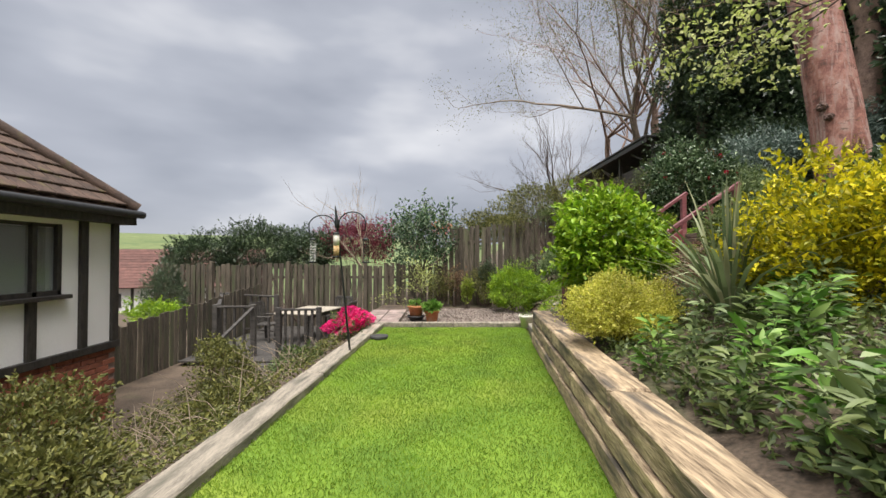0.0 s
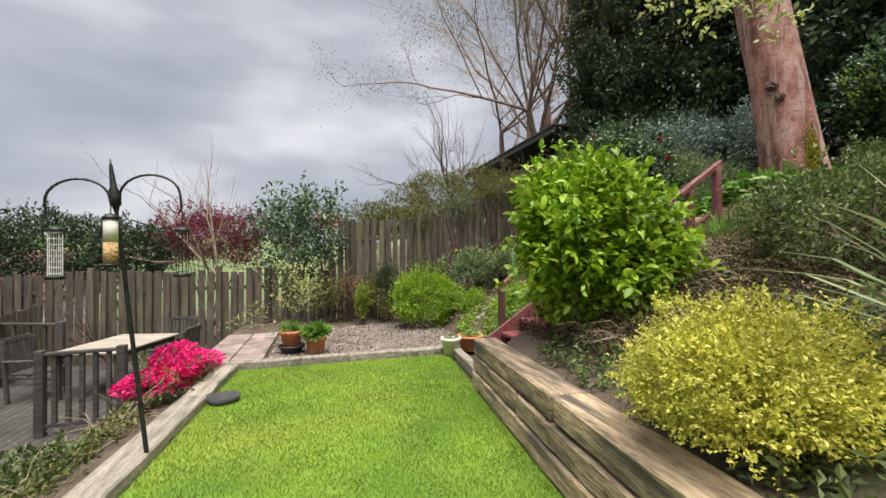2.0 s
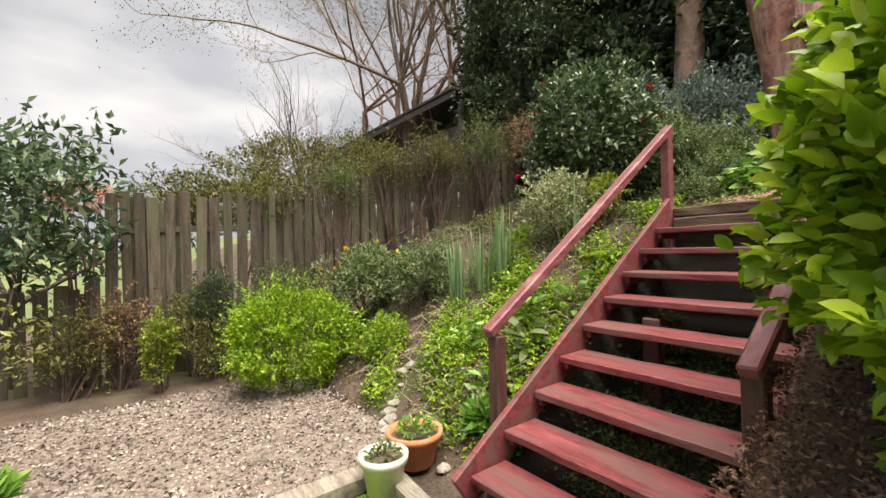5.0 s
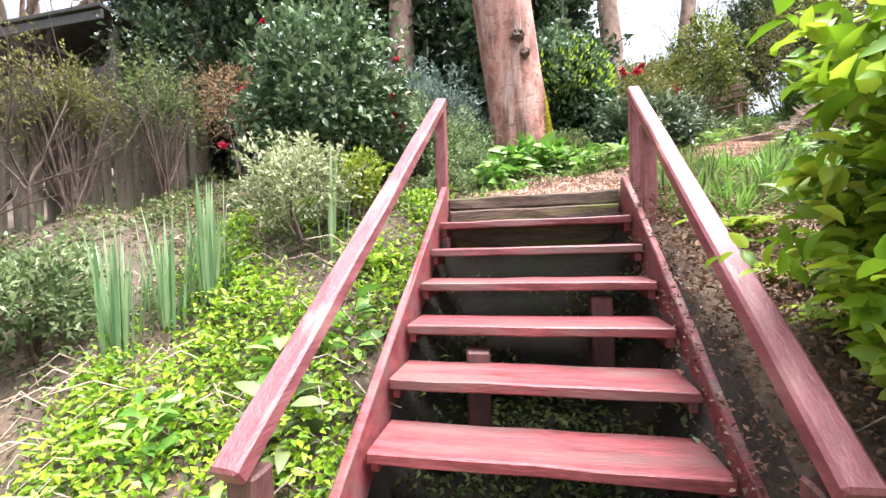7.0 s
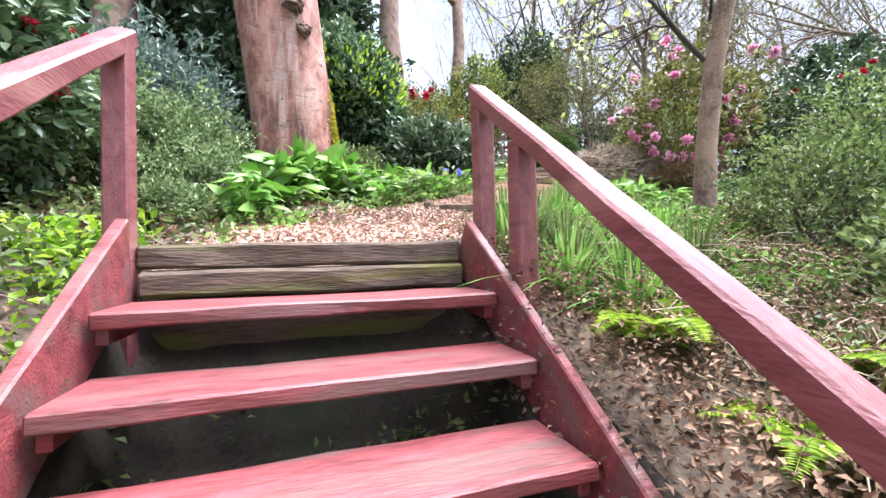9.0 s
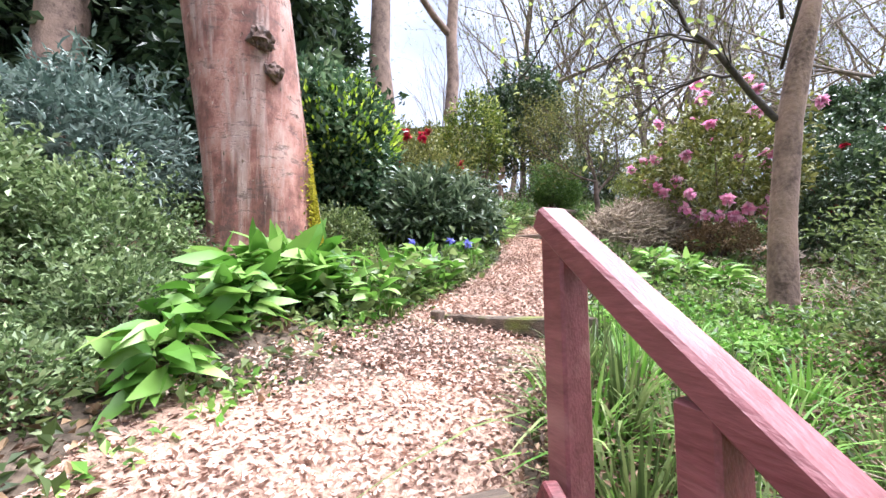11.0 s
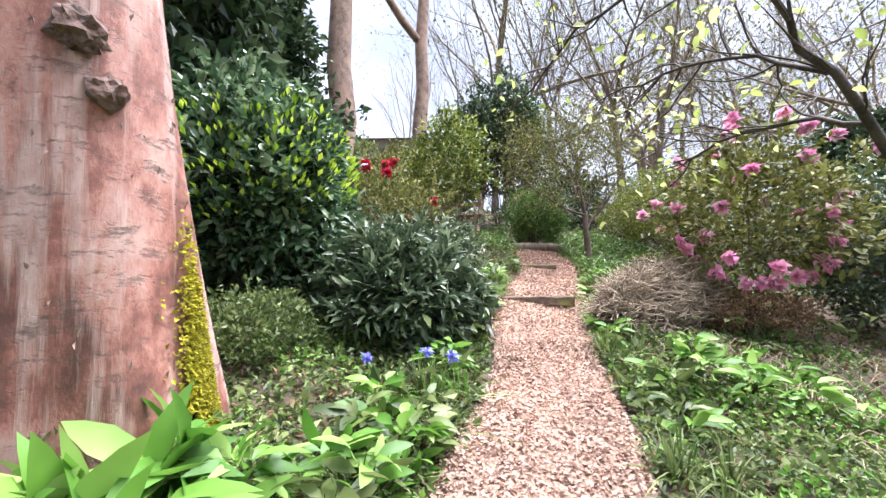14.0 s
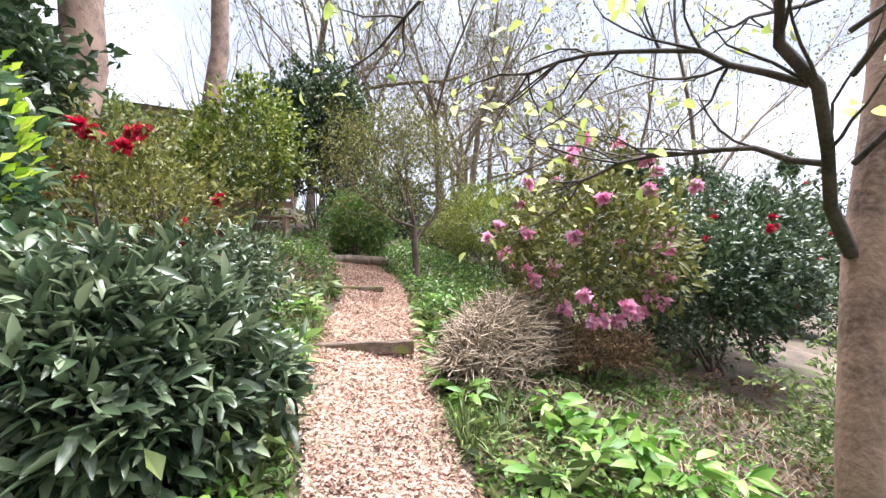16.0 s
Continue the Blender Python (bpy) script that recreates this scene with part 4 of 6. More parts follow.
# ---- shrubs of the bank and the woodland ----
bush("hornbeam_bush", (2.42, 6.0, 1.42), (0.76, 0.72, 0.86), L_BRIGHT, "dense round bush with fresh bright green leaves", 8000, 0.085, 0.58, True, 0.35, 0.3, 16, 3, sprigs=0.55)
bush("hornbeam_bush", (2.78, 6.33, 1.2), (0.38, 0.26, 0.62), L_YOUNG, "leafy lime-green bush beside the stairs", 1900, 0.085, 0.58, True, 0.4, 0.3, 9, 4)
bush("lime_shrub", (1.68, 3.98, 0.74), (0.44, 0.47, 0.34), L_LIME, "low rounded lime-yellow shrub with fine leaves", 17000, 0.023, 0.6, False, 0.5, 0.4, 16, 5, sprigs=0.8)
bush("golden_shrub", (3.0, 2.98, 1.22), (0.62, 0.66, 0.76), L_GOLD, "upright shrub covered in golden yellow leaves", 10000, 0.055, 0.55, False, 0.55, 0.45, 22, 6, sprigs=0.8)
bush("camellia", (5.75, 9.75, 2.85), (0.92, 0.92, 1.05), L_CAMELLIA, "glossy dark camellia with a few red flowers", 9000, 0.085, 0.55, True, 0.4, 0.25, 12, 7, flowers=(F_RED, 16, 0.07, -0.3))
bush("pieris", (4.55, 9.35, 1.85), (0.5, 0.5, 0.42), L_PALE, "pale variegated shrub on the bank", 3500, 0.05, 0.45, False, 0.5, 0.3, 9, 8)
bush("gold_shrub", (4.8, 8.98, 1.95), (0.26, 0.24, 0.28), L_ACID, "small yellow-leaved shrub beside the rail", 700, 0.06, 0.5, False, 0.5, 0.3, 7, 9)
bush("box_hedge", (1.95, 11.3, 0.38), (0.78, 0.6, 0.62), L_BRIGHT, "clipped bright green box bush", 11000, 0.045, 0.6, False, 0.35, 0.2, 12, 10)
bush("box_hedge", (2.75, 10.5, 0.28), (0.3, 0.3, 0.38), L_BRIGHT, "small bright green bush at the bank's foot", 2200, 0.045, 0.6, False, 0.5, 0.3, 7, 11)
bush("gold_shrub", (0.72, 12.15, 0.3), (0.2, 0.2, 0.42), L_ACID, "small yellow-green shrub by the fence", 1300, 0.045, 0.6, False, 0.5, 0.3, 7, 12)
bush("dark_conifer", (1.35, 12.5, 0.75), (0.3, 0.26, 0.5), L_DARK, "small dark green conifer by the fence", 2200, 0.05, 0.3, False, 0.5, 0.3, 7, 13)
bush("hydrangea", (3.05, 11.5, 1.05), (0.6, 0.55, 0.45), L_PALEGREEN, "grey-green shrub with pale seed heads", 3600, 0.06, 0.45, False, 0.6, 0.35, 9, 14, flowers=(F_YELLOW, 9, 0.045, 0.2))
bush("hydrangea", (3.5, 10.7, 1.1), (0.45, 0.45, 0.4), L_PALEGREEN, "grey-green shrub on the bank", 2600, 0.06, 0.45, False, 0.6, 0.35, 9, 15)
for i, (x, y, z, rx, rz, m) in enumerate(((-0.1, 12.5, 0.35, 0.5, 0.55, L_OLIVE), (0.35, 12.6, 0.5, 0.4, 0.6, L_BROWN), (1.15, 12.65, 0.55, 0.45, 0.55, L_OLIVE), (2.3, 12.6, 0.8, 0.5, 0.5, L_MID))):
    bush("fence_shrub", (x, y, z), (rx, 0.3, rz), m, "straggling low shrub at the foot of the fence", 1700, 0.05, 0.45, False, 0.8, 0.4, 9, 180 + i, stems=9)
bush("hebe", (1.35, 12.3, 0.2), (0.5, 0.4, 0.4), L_OLIVE, "straggling olive-green shrub by the fence", 2200, 0.045, 0.4, False, 0.7, 0.4, 9, 16)
for i, (x, y, z, rx, rz) in enumerate(((2.3, 13.2, 2.25, 0.7, 0.45), (3.3, 13.1, 2.5, 0.7, 0.5), (4.3, 13.0, 2.9, 0.8, 0.55), (5.3, 12.8, 3.2, 0.8, 0.6), (6.4, 12.6, 3.5, 0.8, 0.7))):
    bush("climber", (x, y, z), (rx, 0.4, rz), (L_OLIVE, L_MID, L_OLIVE, L_OLIVE, L_MID)[i], "tangled half-bare climber over the fence", 2600, 0.05, 0.5, False, 0.9, 0.4, 9, 20 + i, category="climber", stems=26)
for i, (x, y, z, rx, ry, rz, m, n, lf, lab) in enumerate((
    (6.6, 9.35, 2.75, 0.8, 0.7, 0.55, L_PALEGREEN, 9000, 0.05, "pale green azalea with small upright leaf tufts"),
    (9.2, 9.5, 3.6, 1.25, 1.1, 1.05, L_MIST, 8000, 0.11, "large grey-green rhododendron under the trees"),
    (8.1, 10.5, 3.5, 1.2, 1.0, 0.95, L_MIST, 6500, 0.1, "large grey-green rhododendron under the trees"),
    (6.85, 8.5, 2.5, 0.6, 0.48, 0.5, L_PALEGREEN, 9000, 0.04, "low small-leaved shrub beside the stair head"),
    (7.1, 9.1, 2.7, 0.5, 0.45, 0.4, L_MID, 3600, 0.04, "low small-leaved shrub beside the trunk"),
    (7.6, 12.3, 3.7, 1.1, 0.8, 0.7, L_BROWN, 3000, 0.05, "brown half-bare shrub on the bank"),
    (9.35, 6.95, 3.85, 0.95, 0.9, 1.02, L_LAUREL, 13000, 0.1, "dense glossy laurel bush with lime young tips"),
    (8.45, 5.85, 2.95, 0.66, 0.62, 0.5, L_BLUE, 8500, 0.125, "dark rhododendron with narrow grey-green leaves"),
    (9.7, 5.1, 3.35, 0.7, 0.6, 0.42, L_BLUE, 4000, 0.09, "dark low rhododendron by the path"),
    (10.2, 5.42, 3.8, 0.85, 0.8, 0.85, L_OLIVE, 4500, 0.06, "loose shrub with bright red blossoms"),
    (11.7, 3.8, 5.1, 0.72, 0.75, 1.0, L_VARIEG, 4200, 0.075, "upright yellow-green variegated shrub"),
    (12.45, 1.35, 4.4, 0.62, 0.62, 0.62, L_BOX, 12000, 0.05, "clipped green bush beside the path"),
    (7.75, 1.95, 3.72, 1.0, 0.95, 1.05, L_OLIVE, 5200, 0.08, "tall rhododendron with pink flower trusses"),
    (6.9, 0.3, 3.3, 1.15, 1.0, 1.0, L_DARK, 9000, 0.075, "dark glossy camellia with scattered red flowers"),
    (6.6, -1.2, 3.6, 1.3, 1.2, 1.15, L_DARK, 8000, 0.085, "dark camellia with a few red flowers"),
    (10.9, -1.0, 4.55, 1.6, 1.0, 0.75, L_YEW, 12000, 0.06, "clipped yellow-green hedge beyond the path"),
    (8.5, -2.6, 3.9, 1.6, 1.0, 0.9, L_MID, 6000, 0.07, "green hedge beyond the path"),
    (4.75, 4.35, 1.95, 0.6, 0.55, 0.5, L_MID, 4200, 0.045, "fresh green shrub on the bank"),
    (5.3, 2.6, 2.5, 0.9, 0.9, 0.7, L_MID, 5000, 0.055, "green shrub on the bank"),
    (3.7, 4.75, 1.55, 0.75, 0.7, 0.5, L_MID, 5000, 0.05, "green feathery shrub on the bank"),
    (4.4, 3.4, 1.9, 0.8, 0.8, 0.55, L_DARK, 5000, 0.06, "dark green shrub on the bank"),
    (8.2, 7.0, 2.75, 0.45, 0.4, 0.3, L_MID, 3500, 0.045, "low ferny green plant beside the trunk"),
    (9.6, 11.8, 4.3, 1.4, 1.0, 1.0, L_DARK, 7000, 0.09, "dark evergreen shrub in the wood"),
    (10.9, 6.9, 4.6, 1.0, 0.9, 1.1, L_DARK, 6500, 0.09, "dark evergreen shrub behind the laurel"),
    (13.6, 4.2, 5.2, 1.3, 1.0, 0.8, L_OLIVE, 4500, 0.07, "olive-green shrub up the slope"),
    (15.5, 2.9, 5.4, 1.6, 1.2, 0.9, L_MID, 5000, 0.08, "green shrub up the slope"),
    (9.6, 0.4, 4.2, 0.5, 0.5, 0.6, L_MID, 2600, 0.055, "leafy green shrub beyond the brushwood"),
    (6.25, 8.27, 2.14, 0.46, 0.34, 0.38, L_PALEGREEN, 7500, 0.036, "small-leaved fresh green shrub at the stair head"),
    (5.65, 8.35, 1.98, 0.32, 0.26, 0.24, L_PALEGREEN, 3000, 0.034, "small-leaved green shrub at the stair head"),
    (14.9, 0.6, 6.95, 1.45, 1.35, 1.6, L_DARK, 16000, 0.11, "dark rounded holly beyond the path"),
    (13.2, -3.6, 4.9, 1.8, 1.4, 1.2, L_MID, 6000, 0.11, "green hedge at the wood's edge"),
    (16.6, -2.6, 5.6, 2.0, 1.6, 1.3, L_DARK, 6500, 0.13, "dark hedge at the wood's edge"),
    (10.6, -5.2, 4.2, 1.9, 1.4, 1.1, L_OLIVE, 6000, 0.11, "olive hedge at the wood's edge"),
    (19.0, 1.2, 6.6, 2.2, 1.8, 1.2, L_OLIVE, 6000, 0.14, "olive shrubs at the wood's edge"),
    (18.0, 5.0, 6.4, 2.0, 1.8, 1.1, L_MID, 5500, 0.13, "green shrubs up the slope"),
    (8.5, 2.3, 2.9, 0.6, 0.7, 0.26, L_BROWN, 5000, 0.035, "dead brown ferns under the rhododendron"),
    (7.6, 2.3, 2.72, 0.5, 0.6, 0.22, L_BROWN, 4500, 0.035, "dead brown ferns under the rhododendron"),
)):
    fl = {9: (F_RED, 34, 0.09, -0.8), 12: (F_PINK, 56, 0.11, -0.95), 13: (F_RED, 12, 0.07, -0.3), 14: (F_RED, 9, 0.06, -0.2)}.get(i)
    bush("shrub", (x, y, z), (rx, ry, rz), m, lab, n, lf, 0.3 if m in (L_BLUE, L_MIST) else 0.5, lf > 0.07, 0.45, 0.28, 11, 40 + i, flowers=fl)
p, d = lumpy(1300, (0.97, 0.92, 1.04), 0.04, 11, 0.28, 46, -0.3)
lz = float(ground_z(9.35, 6.95))
tips = part("young_growth", leaf_mesh("young_growth", p + np.array([0, 0, 3.85 - lz]), d + np.array([0, 0, 0.8]), 0.075, 0.5), L_YOUNG, [o for o in scene.objects if o.name.startswith("shrub") and abs(o.location.x - 9.35) < 0.01][0], "lime-green young tips")
tips["kind"] = "stuff"

bare_tree("bare_shrub", (10.9, 1.35), 3.0, 0.06, "small twiggy tree with fine sparse leaves", 91, 5, (0.02, 0, 1), 4, M_TWIG, (L_OLIVE, 4, 0.05, 0.12, 0.5), 0.3, 4, 0.35)


def dead_stems(name, label, n, x0, x1, y0, y1, seed, long=0.4, lift=0.5):
    r = np.random.default_rng(seed)
    t = Tubes(3)
    for _ in range(n):
        x, y = r.uniform(x0, x1), r.uniform(y0, y1)
        a = np.array([x, y, float(ground_z(x, y))])
        w = np.append(unit(r.normal(size=2)), r.uniform(0.0, lift)) * r.uniform(0.4, 1.0) * long
        t.add([a, a + w * 0.5 + np.array([0, 0, 0.08]), a + w], [0.005, 0.004, 0.002])
    tagged(part(name, t.mesh(name), M_TWIG_PALE), label, "dead stems", kind="stuff")


dead_stems("bank_stems", "dead pale stems lying on the bank", 800, 2.0, 4.9, 4.8, 6.4, 1)
dead_stems("dry_grass", "pale dead stems on the soil under the young tree", 500, 5.6, 7.8, 1.6, 4.0, 4, 0.3, 0.3)
dead_stems("slope_roots", "bare roots and dead stems on the bank", 260, 2.4, 4.6, 8.4, 10.5, 2, 0.45, 0.25)
dead_stems("low_garden_stems", "bare brown shrub stems below the lawn", 420, -4.0, -1.85, 3.5, 7.8, 3, 0.6, 1.2)


def brushwood():
    """A heap of woven dry twigs."""
    c = (8.12, 2.92)
    z0 = float(ground_z(*c)) + 0.05
    e = thing("brushwood_heap", (*c, z0), "long heap of woven dry grey-brown twigs", "brushwood")
    t = Tubes(3)
    r = np.random.default_rng(8)
    ax = unit(np.array([0.12, -1.0]))
    for _ in range(2600):
        u, a = r.uniform(-1.06, 1.06), r.uniform(0, math.pi)
        k = 1 - (abs(u) / 1.2) ** 3
        rad = r.uniform(0.75, 1.02)
        mid = np.array([ax[0] * u - ax[1] * 0.36 * rad * k * math.cos(a), ax[1] * u + ax[0] * 0.36 * rad * k * math.cos(a), 0.02 + 0.6 * rad * k * math.sin(a)])
        w = unit(r.normal(size=3) * np.array([0.8, 1.2, 0.55])) * r.uniform(0.1, 0.28)
        sag = r.normal(0, 0.03, 3)
        t.add([mid - w, mid + sag, mid + w], [0.005, 0.006, 0.003])
    part("twig_mass", t.mesh("twig_mass"), M_TWIG_PALE, e)
    # added dark solid inside the heap, in place of shade between the twigs
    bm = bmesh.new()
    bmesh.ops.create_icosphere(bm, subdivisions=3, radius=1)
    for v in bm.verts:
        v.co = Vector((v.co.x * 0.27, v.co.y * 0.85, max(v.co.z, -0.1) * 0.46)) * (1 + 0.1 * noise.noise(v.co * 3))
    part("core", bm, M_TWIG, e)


brushwood()


# ---- leafy plants ----
def rosette(name, at, count, length, width, material, label, seed, lift=0.8, curl=0.5, layers=1, category="plant", group=""):
    z0 = float(ground_z(*at))
    e = thing(name, (*at, z0), label, category, group)
    r = np.random.default_rng(seed)
    a = r.uniform(0, 6.283, count)
    el = r.uniform(0.15, 1.1, count) * lift
    w = np.stack([np.cos(a), np.sin(a), el], -1)
    base = np.stack([0.05 * np.cos(a), 0.05 * np.sin(a), r.uniform(0, 0.1 * layers, count)], -1)
    part("foliage", leaf_mesh("foliage", base, w, length, width, 0.12, True, curl), material, e)
    return e


def blades(name, at, count, length, width, material, label, seed, spread=0.5, curl=0.3, foot=0.08, category="plant", group=""):
    """Strap leaves from one foot, each one a bent tapering strip."""
    z0 = float(ground_z(*at))
    e = thing(name, (*at, z0), label, category, group)
    r = np.random.default_rng(seed)
    a = r.uniform(0, 6.283, count)
    out = np.stack([np.cos(a), np.sin(a), np.zeros(count)], -1)
    sp = np.abs(r.normal(0, spread, count))[:, None]
    L = (length * r.uniform(0.6, 1.15, count))[:, None]
    base = out * r.uniform(0, foot, count)[:, None]
    side = np.stack([-np.sin(a), np.cos(a), np.zeros(count)], -1)
    rows = []
    for s, w in ((0, 0.7), (0.3, 1.0), (0.6, 0.9), (0.82, 0.6), (1.0, 0.05)):
        c = base + out * L * (s * sp + curl * sp * s ** 3) + np.array([0, 0, 1.0]) * L * (s - (0.25 + curl) * sp * s * s * 0.9)
        rows += [c + side * width * w / 2, c - side * width * w / 2]
    v = np.stack(rows, 1)
    i = np.arange(count)[:, None] * 10
    q = np.concatenate([i + np.array([[2 * k, 2 * k + 1, 2 * k + 3, 2 * k + 2]]) for k in range(4)])
    part("foliage", mesh_np("foliage", v.reshape(-1, 3), q), material, e)
    return e


blades("phormium", (2.35, 3.42), 90, 1.2, 0.034, L_STRAP, "large clump of long grey-green strap leaves", 1, 0.6, 0.5)
for i, (x, y) in enumerate(((3.75, 9.9), (3.95, 9.75), (3.5, 10.05), (4.3, 9.0))):
    blades("iris_clump", (x, y), 40 if i < 3 else 8, 0.8, 0.024, L_IRIS, "upright clump of green sword leaves", 10 + i, 0.14, 0.1, 0.12, group="irises on the bank")
for i, (x, y, l, up) in enumerate(((6.5, 7.5, 0.34, 1.7), (6.62, 7.32, 0.33, 1.8), (6.72, 7.6, 0.34, 1.7), (6.5, 7.72, 0.3, 1.5), (6.82, 7.3, 0.27, 1.4), (6.05, 7.82, 0.24, 1.2), (5.72, 7.88, 0.22, 0.9), (6.75, 7.05, 0.2, 1.2), (6.2, 7.66, 0.22, 1.1))):
    rosette("foxglove", (x, y), 54, l * 0.72, 0.48, L_LUSH, "lush foxglove with big soft light green leaves", 30 + i, up, 0.95, 3, group="foxgloves under the great trunk")
rr = random.Random(11)
for i in range(34):
    x, y = 1.35 + rr.random() * 1.2, 0.7 + rr.random() * 2.7
    if x < wall_x(y) + 0.35:
        x += 0.35
    rosette("hellebore", (x, y), 80, 0.095, 0.34, (L_LUSH, L_MID, L_PALEGREEN)[i % 3], "leafy green hellebore in the raised bed", 60 + i, 0.9, 0.5, 4, group="hellebores in the raised bed")
for i in range(84):
    s = 0.09 + 0.6 * rr.random()
    m0 = path_mid(np.array(s))
    t0 = unit(path_mid(np.array(s + 0.01)) - m0)
    o = rr.choice((-1, 1)) * rr.uniform(0.5, 0.82)
    x, y = float(m0[0] - t0[1] * o), float(m0[1] + t0[0] * o)
    if i % 2:
        blades("grass_tuft", (x, y), 46, 0.24, 0.010, L_MID, "tuft of arching green leaves beside the path", 90 + i, 0.6, 0.5, group="tufts along the path")
    else:
        rosette("primrose", (x, y), 22, 0.14, 0.38, L_LUSH if i % 4 else L_MID, "low green leafy plant beside the path", 90 + i, 0.8, 0.5, 2, group="low plants along the path")
for i, (x, y) in enumerate(((6.9, 3.7), (7.1, 3.55), (6.75, 3.95), (7.25, 3.8), (6.6, 3.6), (7.0, 4.05), (7.4, 3.65), (6.4, 3.35), (6.85, 3.35))):
    rosette("green_alkanet", (x, y), 30, 0.15, 0.4, L_LUSH, "broad-leaved light green plant", 130 + i, 0.7, 0.5, 2, group="broad-leaved plants by the brushwood")
for i, (x, y) in enumerate(((5.05, 6.3), (5.2, 6.1), (4.85, 6.25), (5.4, 5.9), (4.6, 6.35), (4.45, 6.5), (4.75, 6.55), (5.0, 6.52), (5.2, 6.4), (4.3, 6.3), (4.55, 6.1), (4.8, 5.9), (5.1, 5.7), (5.45, 5.55), (5.35, 6.2), (5.0, 5.4), (4.6, 5.6))):
    blades("bluebell_clump", (x, y), 80, 0.36, 0.013, L_LUSH if i % 2 else L_MID, "arching clump of green grassy leaves", 150 + i, 0.55, 0.5, group="grassy clumps by the rail")
for i, (x, y) in enumerate(((2.75, 8.75), (3.1, 8.65), (3.35, 8.8), (6.85, 6.7), (7.05, 6.55), (3.6, 8.55), (3.0, 9.3), (6.5, 6.75), (6.65, 6.62), (6.8, 6.42), (7.0, 6.25), (6.35, 6.95), (7.2, 6.4))):
    rosette("leafy_plant", (x, y), 30, 0.14, 0.45, L_MID if i % 3 == 1 else L_LUSH, "fresh green broad-leaved plant on the bank", 170 + i, 1.0, 0.5, 3, group="plants beside the stairs")

for i, (x, y) in enumerate(((7.42, 6.38), (7.36, 6.02), (7.3, 5.88))):
    plant = blades("bluebell", (x, y), 24, 0.22, 0.012, L_LUSH, "bluebell with arching leaves and violet-blue flowers", 190 + i, 0.5, 0.4, group="bluebells by the path")
    stalk = Tubes(4)
    stalk.add([(0, 0, 0), (0.01, 0, 0.15), (0.05, 0.02, 0.27)], [0.004, 0.003, 0.002])
    part("stalk", stalk.mesh("stalk"), L_LUSH, plant)
    rb = np.random.default_rng(i)
    head = np.repeat(np.array([[0.05, 0.02, 0.27]]), 22, 0)
    part("flower", leaf_mesh("flower", head, rb.normal(size=(22, 3)) - np.array([0, 0, 0.3]), 0.05, 0.5), F_BLUE, plant)


def fern(at, size, seed):
    """A fern: arching fronds, each one a midrib with pairs of narrowing leaflets."""
    e = thing("fern", (*at, float(ground_z(*at))), "fresh green fern with arching fronds on the bank", "fern", "ferns beside the stairs")
    r = np.random.default_rng(seed)
    base, way, ribs = [], [], Tubes(3)
    for k in range(7):
        a = k * 0.9 + r.uniform(-0.3, 0.3)
        out = np.array([math.cos(a), math.sin(a), 0])
        f = np.linspace(0.05, 1, 22)[:, None]
        L = size * r.uniform(0.75, 1.15)
        line = out * L * f * 0.85 + np.array([0, 0, 1.0]) * L * (f * 0.9 - 0.75 * f ** 2)
        ribs.add(line, np.linspace(0.004, 0.001, 22))
        side = np.array([-out[1], out[0], 0])
        for q in (1, -1):
            for c in (0.0, 0.5):
                p = line[:-1] * (1 - c) + line[1:] * c
                base.append(p)
                way.append((side * q + out * 0.35)[None] * np.ones((len(p), 1)) * (1.15 - f[:-1]))
    base, way = np.concatenate(base), np.concatenate(way)
    reach = np.linalg.norm(way, axis=1)
    part("frond", leaf_mesh("frond", base, way, size * 0.26 * reach, 0.22, fold=0.1), L_YOUNG, e)
    part("midrib", ribs.mesh("midrib"), L_YOUNG, e)


for i, (x, y, turn, size) in enumerate(((4.05, 6.42, 10, 0.42), (3.6, 6.35, 40, 0.38), (3.2, 6.3, -20, 0.4), (3.8, 6.0, 80, 0.36), (2.9, 8.6, 30, 0.34), (4.2, 8.62, 60, 0.36))):
    fern((x, y), size, 200 + i)


def cover(name, label, n, x0, x1, y0, y1, material, leaf, height, seed, keep=None, patch=0.5):
    """Low ground cover over a stretch of the land, thick in patches."""
    r = np.random.default_rng(seed)
    x, y = r.uniform(x0, x1, n * 3), r.uniform(y0, y1, n * 3)
    f = np.sin(x * 2.7 + seed) * np.sin(y * 2.3 + 1.3 * seed) + 0.6 * np.sin(x * 6.1 - y * 5.2 + seed)
    ok = f > patch - 0.9 + r.normal(0, 0.35, n * 3)
    dm = np.min([np.hypot(x - q[0], y - q[1]) for q in path_mid(np.linspace(0, 1, 40))], axis=0)
    ok &= dm > 0.41 + 0.1 * r.random(n * 3)
    if keep is not None:
        ok &= keep(x, y)
    x, y = x[ok][:n], y[ok][:n]
    z = ground_z(x, y) + r.random(len(x)) ** 1.5 * height
    w = r.normal(size=(len(x), 3)) * np.array([1, 1, 0.5]) + np.array([0, 0, 0.45])
    tagged(part(name, leaf_mesh(name, np.stack([x, y, z], -1), w, leaf, 0.55), material), label, "ground cover", kind="stuff")


